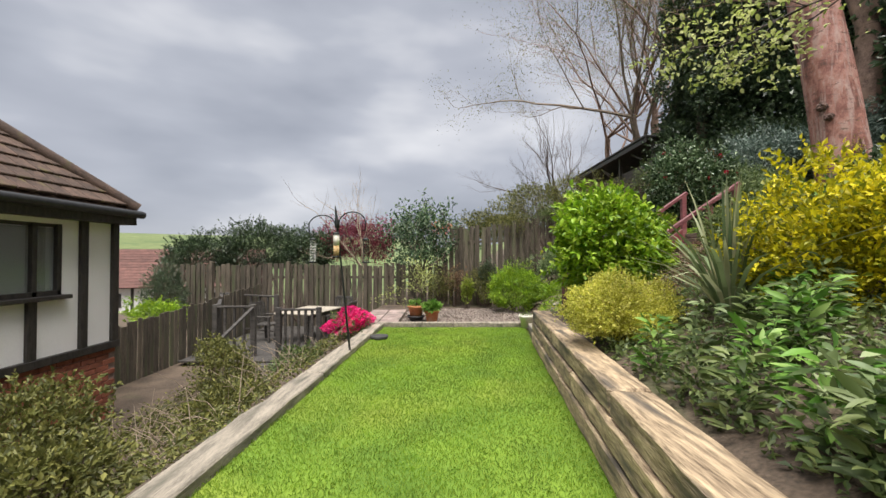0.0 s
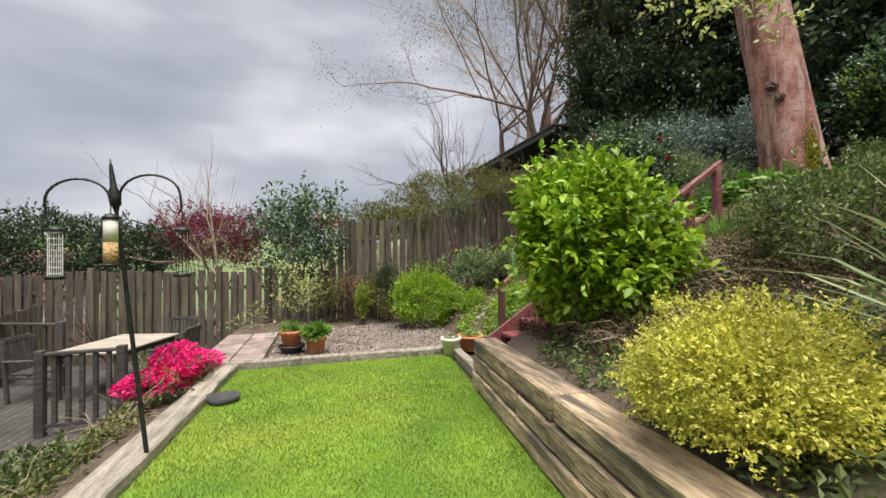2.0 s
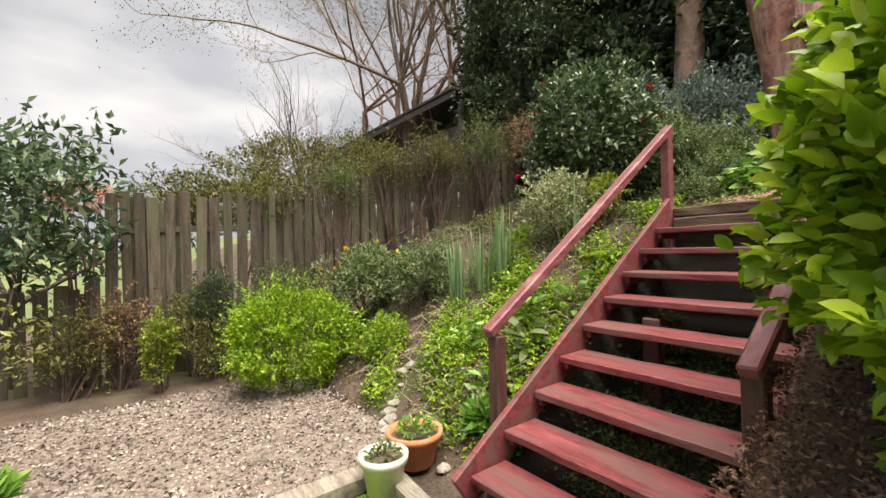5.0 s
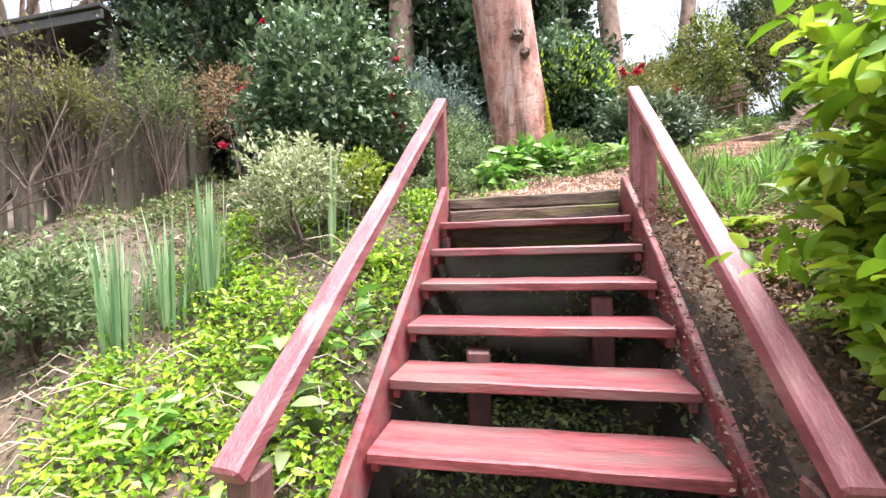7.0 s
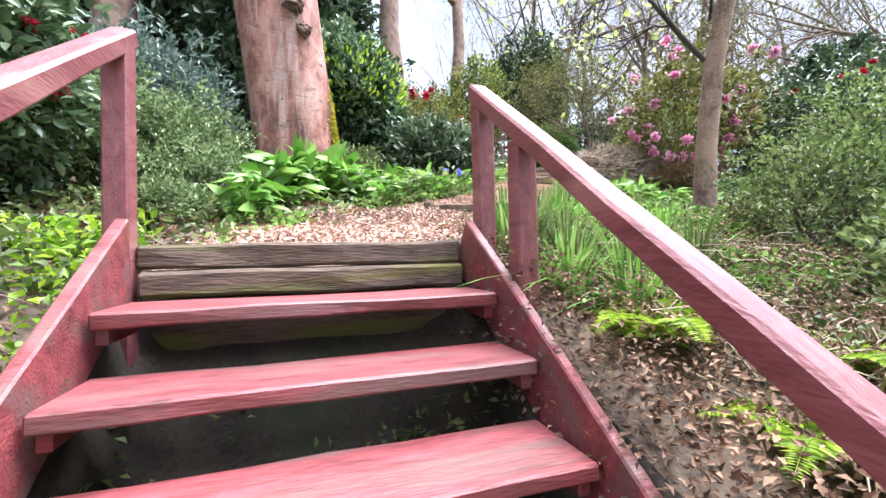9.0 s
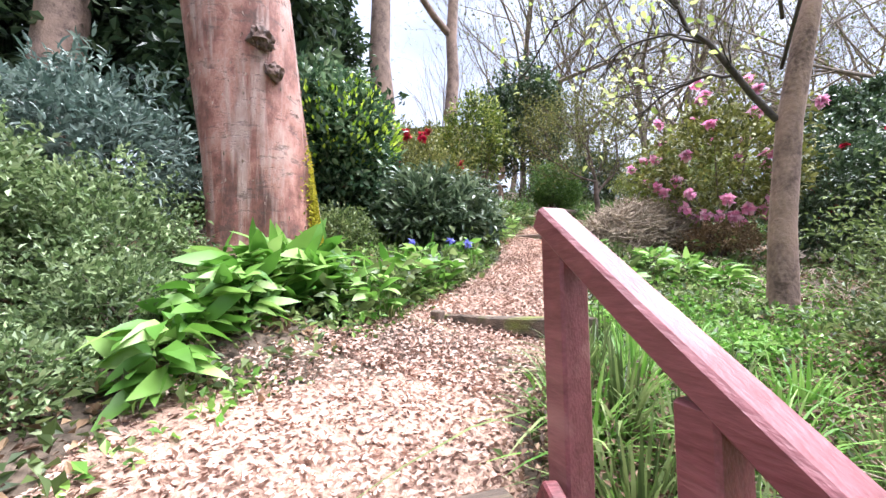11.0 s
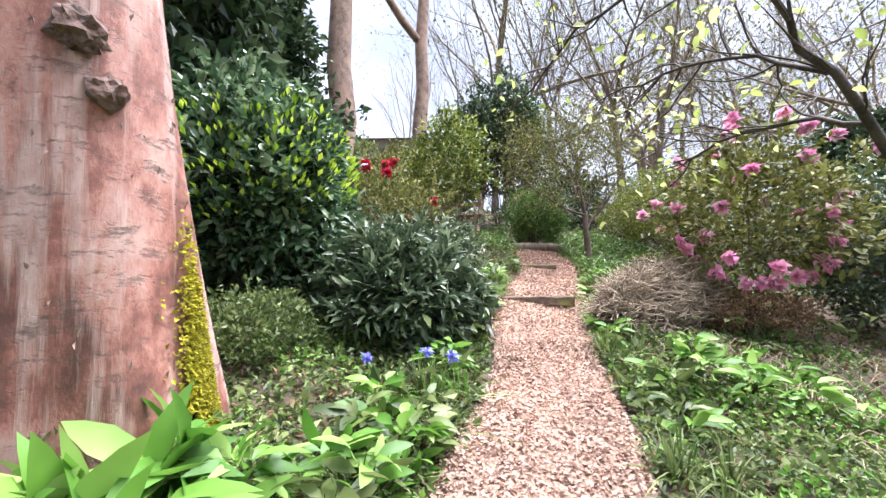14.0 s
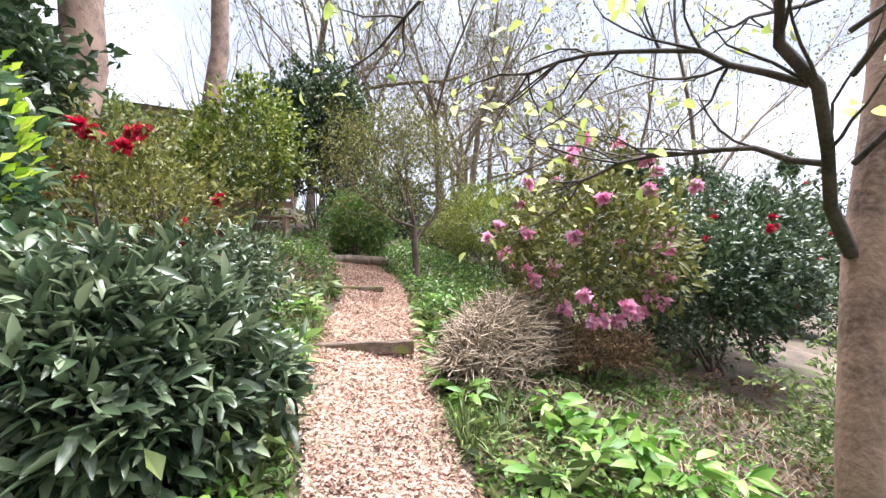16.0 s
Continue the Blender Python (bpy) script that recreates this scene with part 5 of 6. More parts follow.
off_stairs = lambda x, y: ~((y > 6.8) & (y < 8.2) & (x < 5.0))
bank_left = lambda x, y: (y > 8.2) & (x > 2.3)
cover("bank_ivy", "fresh green creeping plants on the bank", 11000, 2.3, 5.2, 8.2, 10.2, L_BRIGHT, 0.05, 0.18, 2, bank_left, 0.75)
cover("bank_weeds", "low grey-green plants on the bank", 9000, 2.4, 7.0, 8.3, 12.8, L_MID, 0.055, 0.14, 3, bank_left, 0.6)
cover("bank_litter", "dry brown leaves and stems on the bank", 16000, 2.2, 7.0, 5.0, 12.8, L_BRACKEN, 0.032, 0.04, 4, off_stairs, 0.4)
cover("dry_bracken", "dead brown bracken on the bank below the rail", 40000, 1.9, 5.2, 4.4, 6.9, L_BRACKEN, 0.027, 0.2, 5, lambda x, y: x > wall_x(y) + 0.4, -0.6)
cover("wood_floor_plants", "low green woodland plants", 17000, 5.0, 12.0, 1.0, 9.5, L_MID, 0.06, 0.12, 6, None, 0.45)
cover("wood_floor_grass", "patches of fresh green growth by the path", 12000, 5.0, 10.0, 2.0, 8.0, L_LUSH, 0.05, 0.1, 7, None, 0.9)
cover("wood_floor_litter", "dead leaves on the woodland floor", 22000, 5.0, 13.0, 0.0, 11.0, L_BROWN, 0.06, 0.03, 8, None, 0.3)
cover("far_bank_plants", "low green growth under the wood", 16000, 7.0, 20.0, -8.0, 16.0, L_MID, 0.11, 0.3, 9, None, 0.4)
cover("bed_plants", "low green plants in the raised bed", 22000, 1.3, 4.6, -0.4, 6.0, L_MID, 0.055, 0.13, 10, lambda x, y: x > wall_x(y) + 0.32, -0.7)
cover("low_garden_plants", "low shrubby green growth below the lawn", 12000, -4.2, -1.75, 0.8, 8.0, L_OLIVE, 0.055, 0.2, 11, None, 0.5)
cover("path_side_plants", "low green plants between the path and the shrubs", 9000, 6.4, 9.2, 5.2, 7.6, L_MID, 0.05, 0.1, 13, None, -0.6)
cover("near_side_plants", "low green plants and grass right up to the path", 6000, 5.4, 8.0, 3.6, 5.9, L_MID, 0.05, 0.09, 14, None, -0.4)
cover("rail_side_plants", "fresh green plants and grass beside the rail", 9000, 4.2, 6.2, 4.6, 6.6, L_LUSH, 0.05, 0.12, 15, None, 0.2)
cover("path_end_plants", "mixed green plants around the path's upper end", 12000, 8.6, 13.5, -1.6, 3.0, L_BOX, 0.07, 0.28, 16, None, -0.3)
cover("stair_weeds", "small green weeds under the open stairs", 4200, 2.5, 4.75, 6.9, 8.15, L_MID, 0.045, 0.12, 12, None, 0.75)

# ---- garden fence ----
fence = thing("board_fence", (0, 13.0, 0), "weathered grey-brown fence of upright boards", "fence", kind="structure")


def fence_top(x):
    if x < 0.15:
        return 1.06 + 0.01 * math.sin(x * 3)
    return 2.2 + 0.05 * min(x, 2.2) + 0.30 * max(0.0, x - 2.2)


fr = random.Random(4)
x = -9.0
while x < 7.4:
    w = fr.uniform(0.10, 0.145)
    top = fence_top(x) + fr.uniform(-0.05, 0.04)
    bot = float(ground_z(x, 13.0)) - 0.1 if x > 0.15 else -0.95
    part("board", box((w, 0.022, top - bot), (x + w / 2, fr.uniform(-0.012, 0.012), (top + bot) / 2), (0, fr.uniform(-1, 1), 0), 0.003), M_FENCE, fence)
    if fr.random() < 0.55:
        w2 = fr.uniform(0.09, 0.12)
        part("board", box((w2, 0.02, top - bot - 0.06), (x + w + 0.02, 0.05, (top + bot) / 2 - 0.03), bevel=0.003), M_FENCE, fence)
    x += w + fr.uniform(0.02, 0.06)
for a, b in ((-9, 0.1), (0.15, 2.2), (2.2, 7.4)):
    for f in (0.25, 0.8):
        za, zb = [(-0.95 + (fence_top(q) + 0.95) * f) if q < 0.15 else (float(ground_z(q, 13)) + (fence_top(q) - float(ground_z(q, 13))) * f) for q in (a, b)]
        part("fence_rail", box_between((a, 0.03, za), (b, 0.03, zb), 0.035, 0.08, 0.004), M_FENCE, fence)
for x in (-7.2, -4.8, -2.4, 0.1, 2.2, 4.4, 6.6):
    part("fence_post", box((0.1, 0.1, fence_top(x) + 1.25), (x, -0.05, (fence_top(x) - 1.05) / 2), bevel=0.006), M_FENCE, fence)

side_fence = thing("side_fence", (-5.6, 0, 0), "weathered board fence beside the house", "fence", kind="structure")
y = 6.4
while y < 12.9:
    w = fr.uniform(0.10, 0.14)
    top = 0.05 + 0.12 * (y - 6.4) / 2 + fr.uniform(-0.04, 0.04)
    part("board", box((0.022, w, top + 1.1), (fr.uniform(-0.01, 0.01), y, (top - 1.1) / 2), bevel=0.003), M_FENCE, side_fence)
    y += w + fr.uniform(0.01, 0.04)


# ---- the shed on the bank ----
def shed():
    e = thing("shed", (7.3, 14.1, 0), "dark open-sided timber shed with a lean-to roof", "shed")
    part("roof", box_between((1.0, 0.3, 5.5), (1.0, 9.2, 5.5), 2.6, 0.07, 0.01), M_GREYROOF, e)
    part("fascia", box_between((-0.24, 0.3, 5.36), (-0.24, 9.2, 5.36), 0.05, 0.16, 0.006), M_BEAM, e)
    part("back_wall", box_between((2.2, 0.4, 4.6), (2.6, 9.0, 4.6), 0.06, 2.3, 0.006), M_DARKWOOD, e)
    part("end_wall", box_between((0.1, 8.9, 4.6), (2.5, 8.9, 4.6), 0.06, 2.0, 0.006), M_DARKWOOD, e)
    part("front_wall", box_between((0.15, 0.6, 3.9), (0.15, 8.9, 3.9), 0.05, 1.6, 0.006), M_DARKWOOD, e)
    for y in (0.5, 3.2, 6.0, 8.8):
        part("post", box((0.12, 0.12, 2.7), (0.1, y, 4.0), bevel=0.008), M_DARKWOOD, e)
    for y in (1.3, 4.3, 7.2):
        part("brace", box_between((0.1, y, 4.9), (0.1, y + 0.9, 5.3), 0.06, 0.06, 0.005), M_DARKWOOD, e)


shed()


# ---- the house ----
def house():
    e = thing("house", (-4.66, 0, 0), "half-timbered house with white render, dark beams and brick foot", "house")
    y0, y1 = -4.0, 5.95
    wy0, wy1, wz0, wz1 = 2.2, 5.1, 0.84, 1.70
    for nm, a, b, z0, z1 in (("wall", y0, wy0, 0.06, 1.95), ("wall", wy1, y1, 0.06, 1.95), ("wall", wy0, wy1, 0.06, wz0), ("wall", wy0, wy1, wz1, 1.95)):
        part(nm, box((0.22, b - a, z1 - z0), (-0.11, (a + b) / 2, (z0 + z1) / 2), bevel=0), M_RENDER, e, "white rendered wall")
    part("wall", box((7, 0.22, 1.89), (-3.6, y1 - 0.11, 1.005), bevel=0), M_RENDER, e)
    part("brick_footing", box((0.2, y1 - y0, 1.1), (-0.11, (y0 + y1) / 2, -0.5), bevel=0), M_MORTAR, e)
    part("brick_footing", box((7, 0.2, 1.1), (-3.6, y1 - 0.12, -0.5), bevel=0), M_MORTAR, e)
    part("sill_beam", box((0.16, y1 - y0 + 0.05, 0.1), (-0.03, (y0 + y1) / 2, 0.08), bevel=0.008), M_BEAM, e)
    for y, z0, z1 in ((y1 - 0.06, 0.13, 1.93), (5.38, 0.13, 1.93), (4.7, 0.13, 0.80), (2.0, 0.13, 1.93), (0.5, 0.13, 1.93)):
        part("timber_post", box((0.05, 0.11, z1 - z0), (0.022, y, (z0 + z1) / 2), bevel=0.006), M_BEAM, e)
    part("head_beam", box((0.06, y1 - y0, 0.12), (0.024, (y0 + y1) / 2, 1.86), bevel=0.006), M_BEAM, e)
    win = part("window", box((0.03, wy1 - wy0, 0.04), (-0.04, (wy0 + wy1) / 2, wz1 - 0.02), bevel=0.004), M_BEAM, e, "dark-framed window with a pale curtain")
    part("window_sill", box((0.14, wy1 - wy0 + 0.1, 0.05), (0.03, (wy0 + wy1) / 2, wz0 - 0.02), bevel=0.006), M_BEAM, win)
    for y in (wy0 + 0.03, 3.5, 4.76, wy1 - 0.03):
        part("window_frame", box((0.06, 0.06, wz1 - wz0), (-0.03, y, (wz0 + wz1) / 2), bevel=0.004), M_BEAM, win)
    part("window_frame", box((0.06, wy1 - wy0, 0.06), (-0.03, (wy0 + wy1) / 2, wz0 + 0.03), bevel=0.004), M_BEAM, win)
    for a, b in ((wy0 + 0.06, 3.47), (3.53, 4.73), (4.79, wy1 - 0.06)):
        g = part("pane", box((0.008, b - a, wz1 - wz0 - 0.1), (-0.05, (a + b) / 2, (wz0 + wz1) / 2), bevel=0), M_GLASS, win)
        g.visible_shadow = False
    bm = bmesh.new()
    cols = [(-0.16 + 0.025 * math.sin(k * 1.9), 4.8 + 0.02 * k) for k in range(14)]
    vs = [[bm.verts.new((x, y, z)) for z in (wz0, wz1)] for x, y in cols]
    for p, q in zip(vs, vs[1:]):
        bm.faces.new((p[0], q[0], q[1], p[1]))
    bmesh.ops.solidify(bm, geom=bm.faces[:], thickness=0.006)
    part("curtain", bm, M_CURTAIN, win, "pale hanging curtain")
    # added near-black panel, standing in for the unlit room behind the window
    part("back_panel", box((0.05, 4, 2), (-2.0, 3.5, 1.0), bevel=0), M_ROOM_SHADE, e)
    # roof: one slope to the garden, hipped at the far end
    rise, run = 3.0, 3.3
    ex, ez, ey = 0.2, 1.94, y1 + 0.12
    s = math.hypot(run, rise)
    roof = bmesh.new()
    pts = [(ex, y0, ez), (ex, ey, ez), (ex - run, ey - run, ez + rise), (ex - run, y0, ez + rise)]
    roof.faces.new([roof.verts.new(p) for p in pts])
    pts = [(ex, ey, ez), (ex - 2 * run, ey, ez), (ex - run, ey - run, ez + rise)]
    roof.faces.new([roof.verts.new(p) for p in pts])
    pts = [(ex - 2 * run, ey, ez), (ex - 2 * run, y0, ez), (ex - run, y0, ez + rise), (ex - run, ey - run, ez + rise)]
    roof.faces.new([roof.verts.new(p) for p in pts])
    rf = part("roof", roof, M_TILE, e, "brown mossy tiled roof")
    part("fascia", box((0.03, ey - y0, 0.16), (ex - 0.02, (ey + y0) / 2, ez - 0.1), bevel=0.004), M_BEAM, e)
    part("fascia", box((2 * run, 0.03, 0.16), (ex - run, ey - 0.02, ez - 0.1), bevel=0.004), M_BEAM, e)
    part("soffit", box((0.22, ey - y0, 0.02), (ex - 0.12, (ey + y0) / 2, ez - 0.17), bevel=0), M_BEAM, e)
    t = Tubes(8)
    t.add([(ex + 0.06, y0, ez - 0.02), (ex + 0.06, (y0 + ey) / 2, ez - 0.025), (ex + 0.06, ey + 0.03, ez - 0.03)], [0.055, 0.055, 0.055])
    part("gutter", t.mesh("gutter"), M_BLACK, e)
    t = Tubes(8)
    t.add([(-0.5, y1 + 0.06, -0.9), (-0.5, y1 + 0.06, 0.5), (-0.5, y1 + 0.06, 1.85)], [0.035, 0.035, 0.035])
    part("downpipe", t.mesh("downpipe"), M_BLACK, e)
    me = None
    slope = math.degrees(math.atan2(rise, run))
    rows_n, tw = 20, 0.22
    for r in range(rows_n):
        d = (r + 0.1) * s / rows_n
        f = d / s
        k = 0
        y = ey - run * f - 0.12
        while y > 1.0 and k < 15:
            if me is None:
                b = box((0.27, tw - 0.01, 0.035), bevel=0.008)
                for v in b.verts:
                    v.co.z += 0.014 * math.cos(v.co.y / tw * 2 * math.pi)
                me = bpy.data.meshes.new("tile")
                b.to_mesh(me)
                b.free()
                me.materials.append(M_TILE)
            o = part("tile", me, M_TILE, rf)
            o.matrix_local = pose(ex - run * f - 0.12, y - tw / 2 + (r % 2) * 0.1, ez + rise * f + 0.165, fr.uniform(-1.2, 1.2), slope - 7, fr.uniform(-1, 1))
            y -= tw
            k += 1
    t = Tubes(8)
    t.add([(ex, ey, ez + 0.05), (ex - run / 2, ey - run / 2, ez + rise / 2 + 0.06), (ex - run, ey - run, ez + rise + 0.06)], [0.09, 0.09, 0.09])
    part("hip_tiles", t.mesh("hip_tiles"), M_TILE, rf)
    me2 = None
    for r in range(13):
        for k in range(11):
            if me2 is None:
                b = box((0.02, 0.215, 0.065), bevel=0.004)
                me2 = bpy.data.meshes.new("brick")
                b.to_mesh(me2)
                b.free()
                me2.materials.append(M_BRICK)
            y = y1 - 0.12 - k * 0.225 - (r % 2) * 0.11
            o = part("brick", me2, M_BRICK, e)
            o.location = (-0.003, y, 0.0 - r * 0.075)


house()


def far_house(name, at, turn, label, length, depth, eave, rise, roof_mat, wall_mat):
    e = thing(name, at, label, "house")
    e.rotation_euler = (0, 0, radians(turn))
    part("wall", box((length, depth, eave + 3), (0, 0, (eave - 3) / 2), bevel=0), wall_mat, e)
    bm = bmesh.new()
    a, d = length / 2 + 0.3, depth / 2 + 0.4
    v = [bm.verts.new(p) for p in ((-a, -d, eave - 0.1), (a, -d, eave - 0.1), (a, 0, eave + rise), (-a, 0, eave + rise), (-a, d, eave - 0.1), (a, d, eave - 0.1))]
    for f in ((0, 1, 2, 3), (3, 2, 5, 4), (0, 3, 4), (1, 5, 2)):
        bm.faces.new([v[i] for i in f])
    rf = part("roof", bm, roof_mat, e)
    s = math.atan2(rise + 0.1, d)
    for r in range(14):
        f = (r + 0.5) / 14
        part("tile_course", box((2 * a, d / 14 / math.cos(s) + 0.05, 0.05), (0, -d + d * f, eave - 0.06 + (rise + 0.1) * f), (math.degrees(s) - 3, 0, 0), 0), roof_mat, rf)
    for x in (-length * 0.3, 0, length * 0.3):
        part("window", box((0.9, 0.06, 0.8), (x, -depth / 2 - 0.02, eave - 0.8), bevel=0.01), M_BEAM, e)
        part("timber_post", box((0.14, 0.05, eave + 2), (x + 1.0, -depth / 2 - 0.02, (eave - 2) / 2), bevel=0), M_BEAM, e)
    return e


far_house("neighbour_house", (-16.6, 27, -1.6), 12, "neighbouring house with a red-brown tiled roof", 9, 6, 1.2, 2.1, M_TILE_FAR, M_RENDER)
far_house("hill_house", (29.5, 1.5, 7.2), 65, "low grey building up the slope", 12, 6, 3.4, 1.0, M_STONE, M_STONE)

# ---- deck with table and chairs, below the lawn ----
deck = thing("deck", (0, 0, 0), "dark weathered timber deck below the lawn", "deck", kind="structure")
for k in range(34):
    part("deck_board", box((0.115, 4.3, 0.03), (-5.4 + 0.122 * k, 10.75, -0.86), bevel=0.004), M_DARKWOOD, deck)
part("deck_step", box_between((-1.75, 10.6, -0.62), (-0.75, 10.6, -0.62), 0.8, 0.5, 0.01), M_STONE, deck, "pale paved step")
for k in range(4):
    part("deck_step", box_between((-4.2, 7.6 + 0.26 * k, -0.94 + 0.02 * k), (-3.2, 7.6 + 0.26 * k, -0.94 + 0.02 * k), 0.24, 0.05, 0.006), M_DARKWOOD, deck)


def railing(a, b, n, top, label):
    e = thing("deck_railing", (0, 0, 0), label, "railing", "deck railings")
    a, b = np.array(a), np.array(b)
    part("top_rail", box_between((*a, top), (*b, top), 0.08, 0.04, 0.006), M_DARKWOOD, e)
    part("bottom_rail", box_between((*a, -0.72), (*b, -0.72), 0.05, 0.05, 0.006), M_DARKWOOD, e)
    for q in (a, b):
        part("post", box((0.1, 0.1, top + 1.0), (*q, (top - 0.9) / 2), bevel=0.008), M_DARKWOOD, e)
    for k in range(1, n):
        q = a + (b - a) * k / n
        part("baluster", box((0.05, 0.05, top + 0.72), (*q, (top - 0.72) / 2), bevel=0.004), M_DARKWOOD, e)


railing((-3.5, 8.9), (-2.66, 8.96), 6, 0.17, "dark timber deck railing with square balusters")
railing((-4.9, 9.0), (-4.1, 9.05), 4, 0.22, "dark timber deck railing with square balusters")
railing((-4.9, 9.12), (-6.3, 11.9), 10, 0.22, "dark timber deck railing with square balusters")
railing((-4.5, 11.3), (-6.2, 12.0), 6, 0.22, "dark timber deck railing with square balusters")
part("stair_handrail", box_between((-4.1, 9.0, 0.2), (-4.3, 7.6, -0.45), 0.07, 0.04, 0.005), M_DARKWOOD, deck)


def garden_table():
    e = thing("garden_table", (-3.5, 11.0, -0.845), "grey weathered slatted garden table on the deck", "table")
    e.rotation_euler = (0, 0, radians(-14))
    for k in range(8):
        part("slat", box((1.05, 0.195, 0.03), (0, -0.7 + 0.2 * k, 0.735), bevel=0.004), M_TABLE, e)
    for x in (-0.45, 0.45):
        part("apron", box((0.03, 1.4, 0.08), (x, 0, 0.67), bevel=0.004), M_DARKWOOD, e)
        for y in (-0.68, 0.68):
            part("leg", box((0.07, 0.07, 0.71), (x, y, 0.36), bevel=0.005), M_DARKWOOD, e)


def garden_chair(at, turn):
    e = thing("garden_chair", at, "dark slatted wooden garden armchair", "chair", "chairs round the garden table")
    e.rotation_euler = (0, 0, radians(turn))
    for k in range(4):
        part("seat_slat", box((0.5, 0.1, 0.025), (0, -0.18 + 0.12 * k, 0.43), bevel=0.004), M_DARKWOOD, e)
    for k in range(6):
        part("back_slat", box((0.045, 0.02, 0.5), (-0.2 + 0.08 * k, 0.27, 0.68), (-10, 0, 0), 0.003), M_DARKWOOD, e)
    part("back_rail", box((0.56, 0.03, 0.07), (0, 0.315, 0.95), (-10, 0, 0), 0.006), M_DARKWOOD, e)
    for x in (-0.27, 0.27):
        part("armrest", box((0.06, 0.55, 0.03), (x, 0.0, 0.64), bevel=0.006), M_DARKWOOD, e)
        part("leg", box((0.05, 0.05, 0.64), (x, -0.22, 0.32), bevel=0.004), M_DARKWOOD, e)
        part("leg", box((0.05, 0.05, 0.95), (x, 0.24, 0.47), (-5, 0, 0), 0.004), M_DARKWOOD, e)


garden_table()
garden_chair((-2.65, 10.9, -0.845), -100)
garden_chair((-3.0, 12.0, -0.845), -20)
garden_chair((-4.5, 10.7, -0.845), 80)


# ---- bird feeding station ----
def feeder_station():
    e = thing("bird_feeder", (-1.33, 6.04, -0.19), "dark iron bird-feeding pole with curled hooks and hanging feeders", "bird feeder")
    e.rotation_euler = (0, radians(-6), 0)
    t = Tubes(8)
    t.add([(0, 0, -0.1), (0, 0, 0.7), (0, 0, 1.35), (0, 0, 1.95)], [0.016, 0.016, 0.014, 0.012])
    part("pole", t.mesh("pole"), M_IRON, e)
    part("finial", lathe([(0.004, 1.9), (0.035, 1.93), (0.04, 2.0), (0.022, 2.06), (0.012, 2.2), (0.003, 2.26)], 10), M_IRON, e)
    for s, r0 in ((1, 0.19), (-1, 0.19)):
        t = Tubes(6)
        pts = [(0, 0, 1.86)]
        for k in range(13):
            a = math.pi - k * math.pi / 12
            pts.append((s * (0.22 + r0 * math.cos(a)), 0, 1.98 + 0.15 * math.sin(a)))
        pts += [(s * 0.41, 0, 1.87), (s * 0.385, 0, 1.835), (s * 0.35, 0, 1.85)]
        t.add(pts, [0.009] * len(pts))
        part("hook", t.mesh("hook"), M_IRON, e)
    for s in (1, -1):
        t = Tubes(6)
        t.add([(0, 0, 1.74), (s * 0.07, 0.04, 1.82), (s * 0.14, 0.08, 1.78), (s * 0.16, 0.09, 1.7), (s * 0.13, 0.07, 1.68)], [0.007] * 5)
        part("hook", t.mesh("hook"), M_IRON, e)
    for x, y, z, seed in ((-0.02, -0.1, 1.5, True), (-0.385, 0, 1.42, False), (0.385, 0, 1.42, False)):
        f = thing("feeder_tube", (-1.5 + x, 6.04 + y, -0.19 + z), "hanging clear tube of bird seed" if seed else "hanging wire-mesh bird feeder", "bird feeder", "hanging feeders")
        part("cap", lathe([(0.05, 0.31), (0.052, 0.325), (0.02, 0.345), (0.006, 0.35)], 14), M_IRON, f)
        part("tray", lathe([(0.005, -0.02), (0.055, -0.02), (0.06, 0.0), (0.05, 0.004)], 14), M_IRON, f)
        t = Tubes(4)
        t.add([(0, 0, 0.34), (0, 0, 0.40), (0, 0, 0.46)], [0.004] * 3)
        part("wire", t.mesh("wire"), M_IRON, f)
        if seed:
            part("tube", lathe([(0.042, 0.15), (0.042, 0.31)], 16), M_CREAM, f, "pale clear tube")
            part("seed", lathe([(0.042, 0.004), (0.042, 0.15)], 16), M_SEED, f)
        else:
            t = Tubes(4)
            for k in range(10):
                a = k * 0.6283
                t.add([(0.04 * math.cos(a), 0.04 * math.sin(a), 0.0), (0.04 * math.cos(a), 0.04 * math.sin(a), 0.15), (0.04 * math.cos(a), 0.04 * math.sin(a), 0.31)], [0.002] * 3)
            for z2 in np.linspace(0.02, 0.3, 8):
                t.add([(0.04 * math.cos(a), 0.04 * math.sin(a), z2) for a in np.linspace(0, 6.2832, 13)], [0.0018] * 13)
            part("mesh_cage", t.mesh("mesh_cage"), M_WHITE if x < 0 else M_IRON, f)


feeder_station()


# ---- pots ----
def pot(at, r, h, material, label, plant=None, soil=True):
    e = thing("plant_pot", at, label, "plant pot")
    part("pot", lathe([(r * 0.7, 0), (r * 0.93, h * 0.8), (r * 1.04, h * 0.8), (r * 1.06, h), (r * 0.94, h), (r * 0.88, h * 0.82), (r * 0.8, h * 0.6)], 22), material, e)
    part("soil", lathe([(0.01, h * 0.8), (r * 0.88, h * 0.81)], 18), M_SOIL, e)
    if plant:
        m, n, size, hh, wd = plant
        q, d = lumpy(n, (r * wd, r * wd, hh), 0.6, 8, 0.35, int(1000 * r + n), -0.6)
        part("plant", leaf_mesh("plant", q + np.array([0, 0, h * 0.9 + hh * 0.6]), d + rng.normal(size=q.shape) * 0.5 + np.array([0, 0, 0.4]), size, 0.5), m, e)
    return e


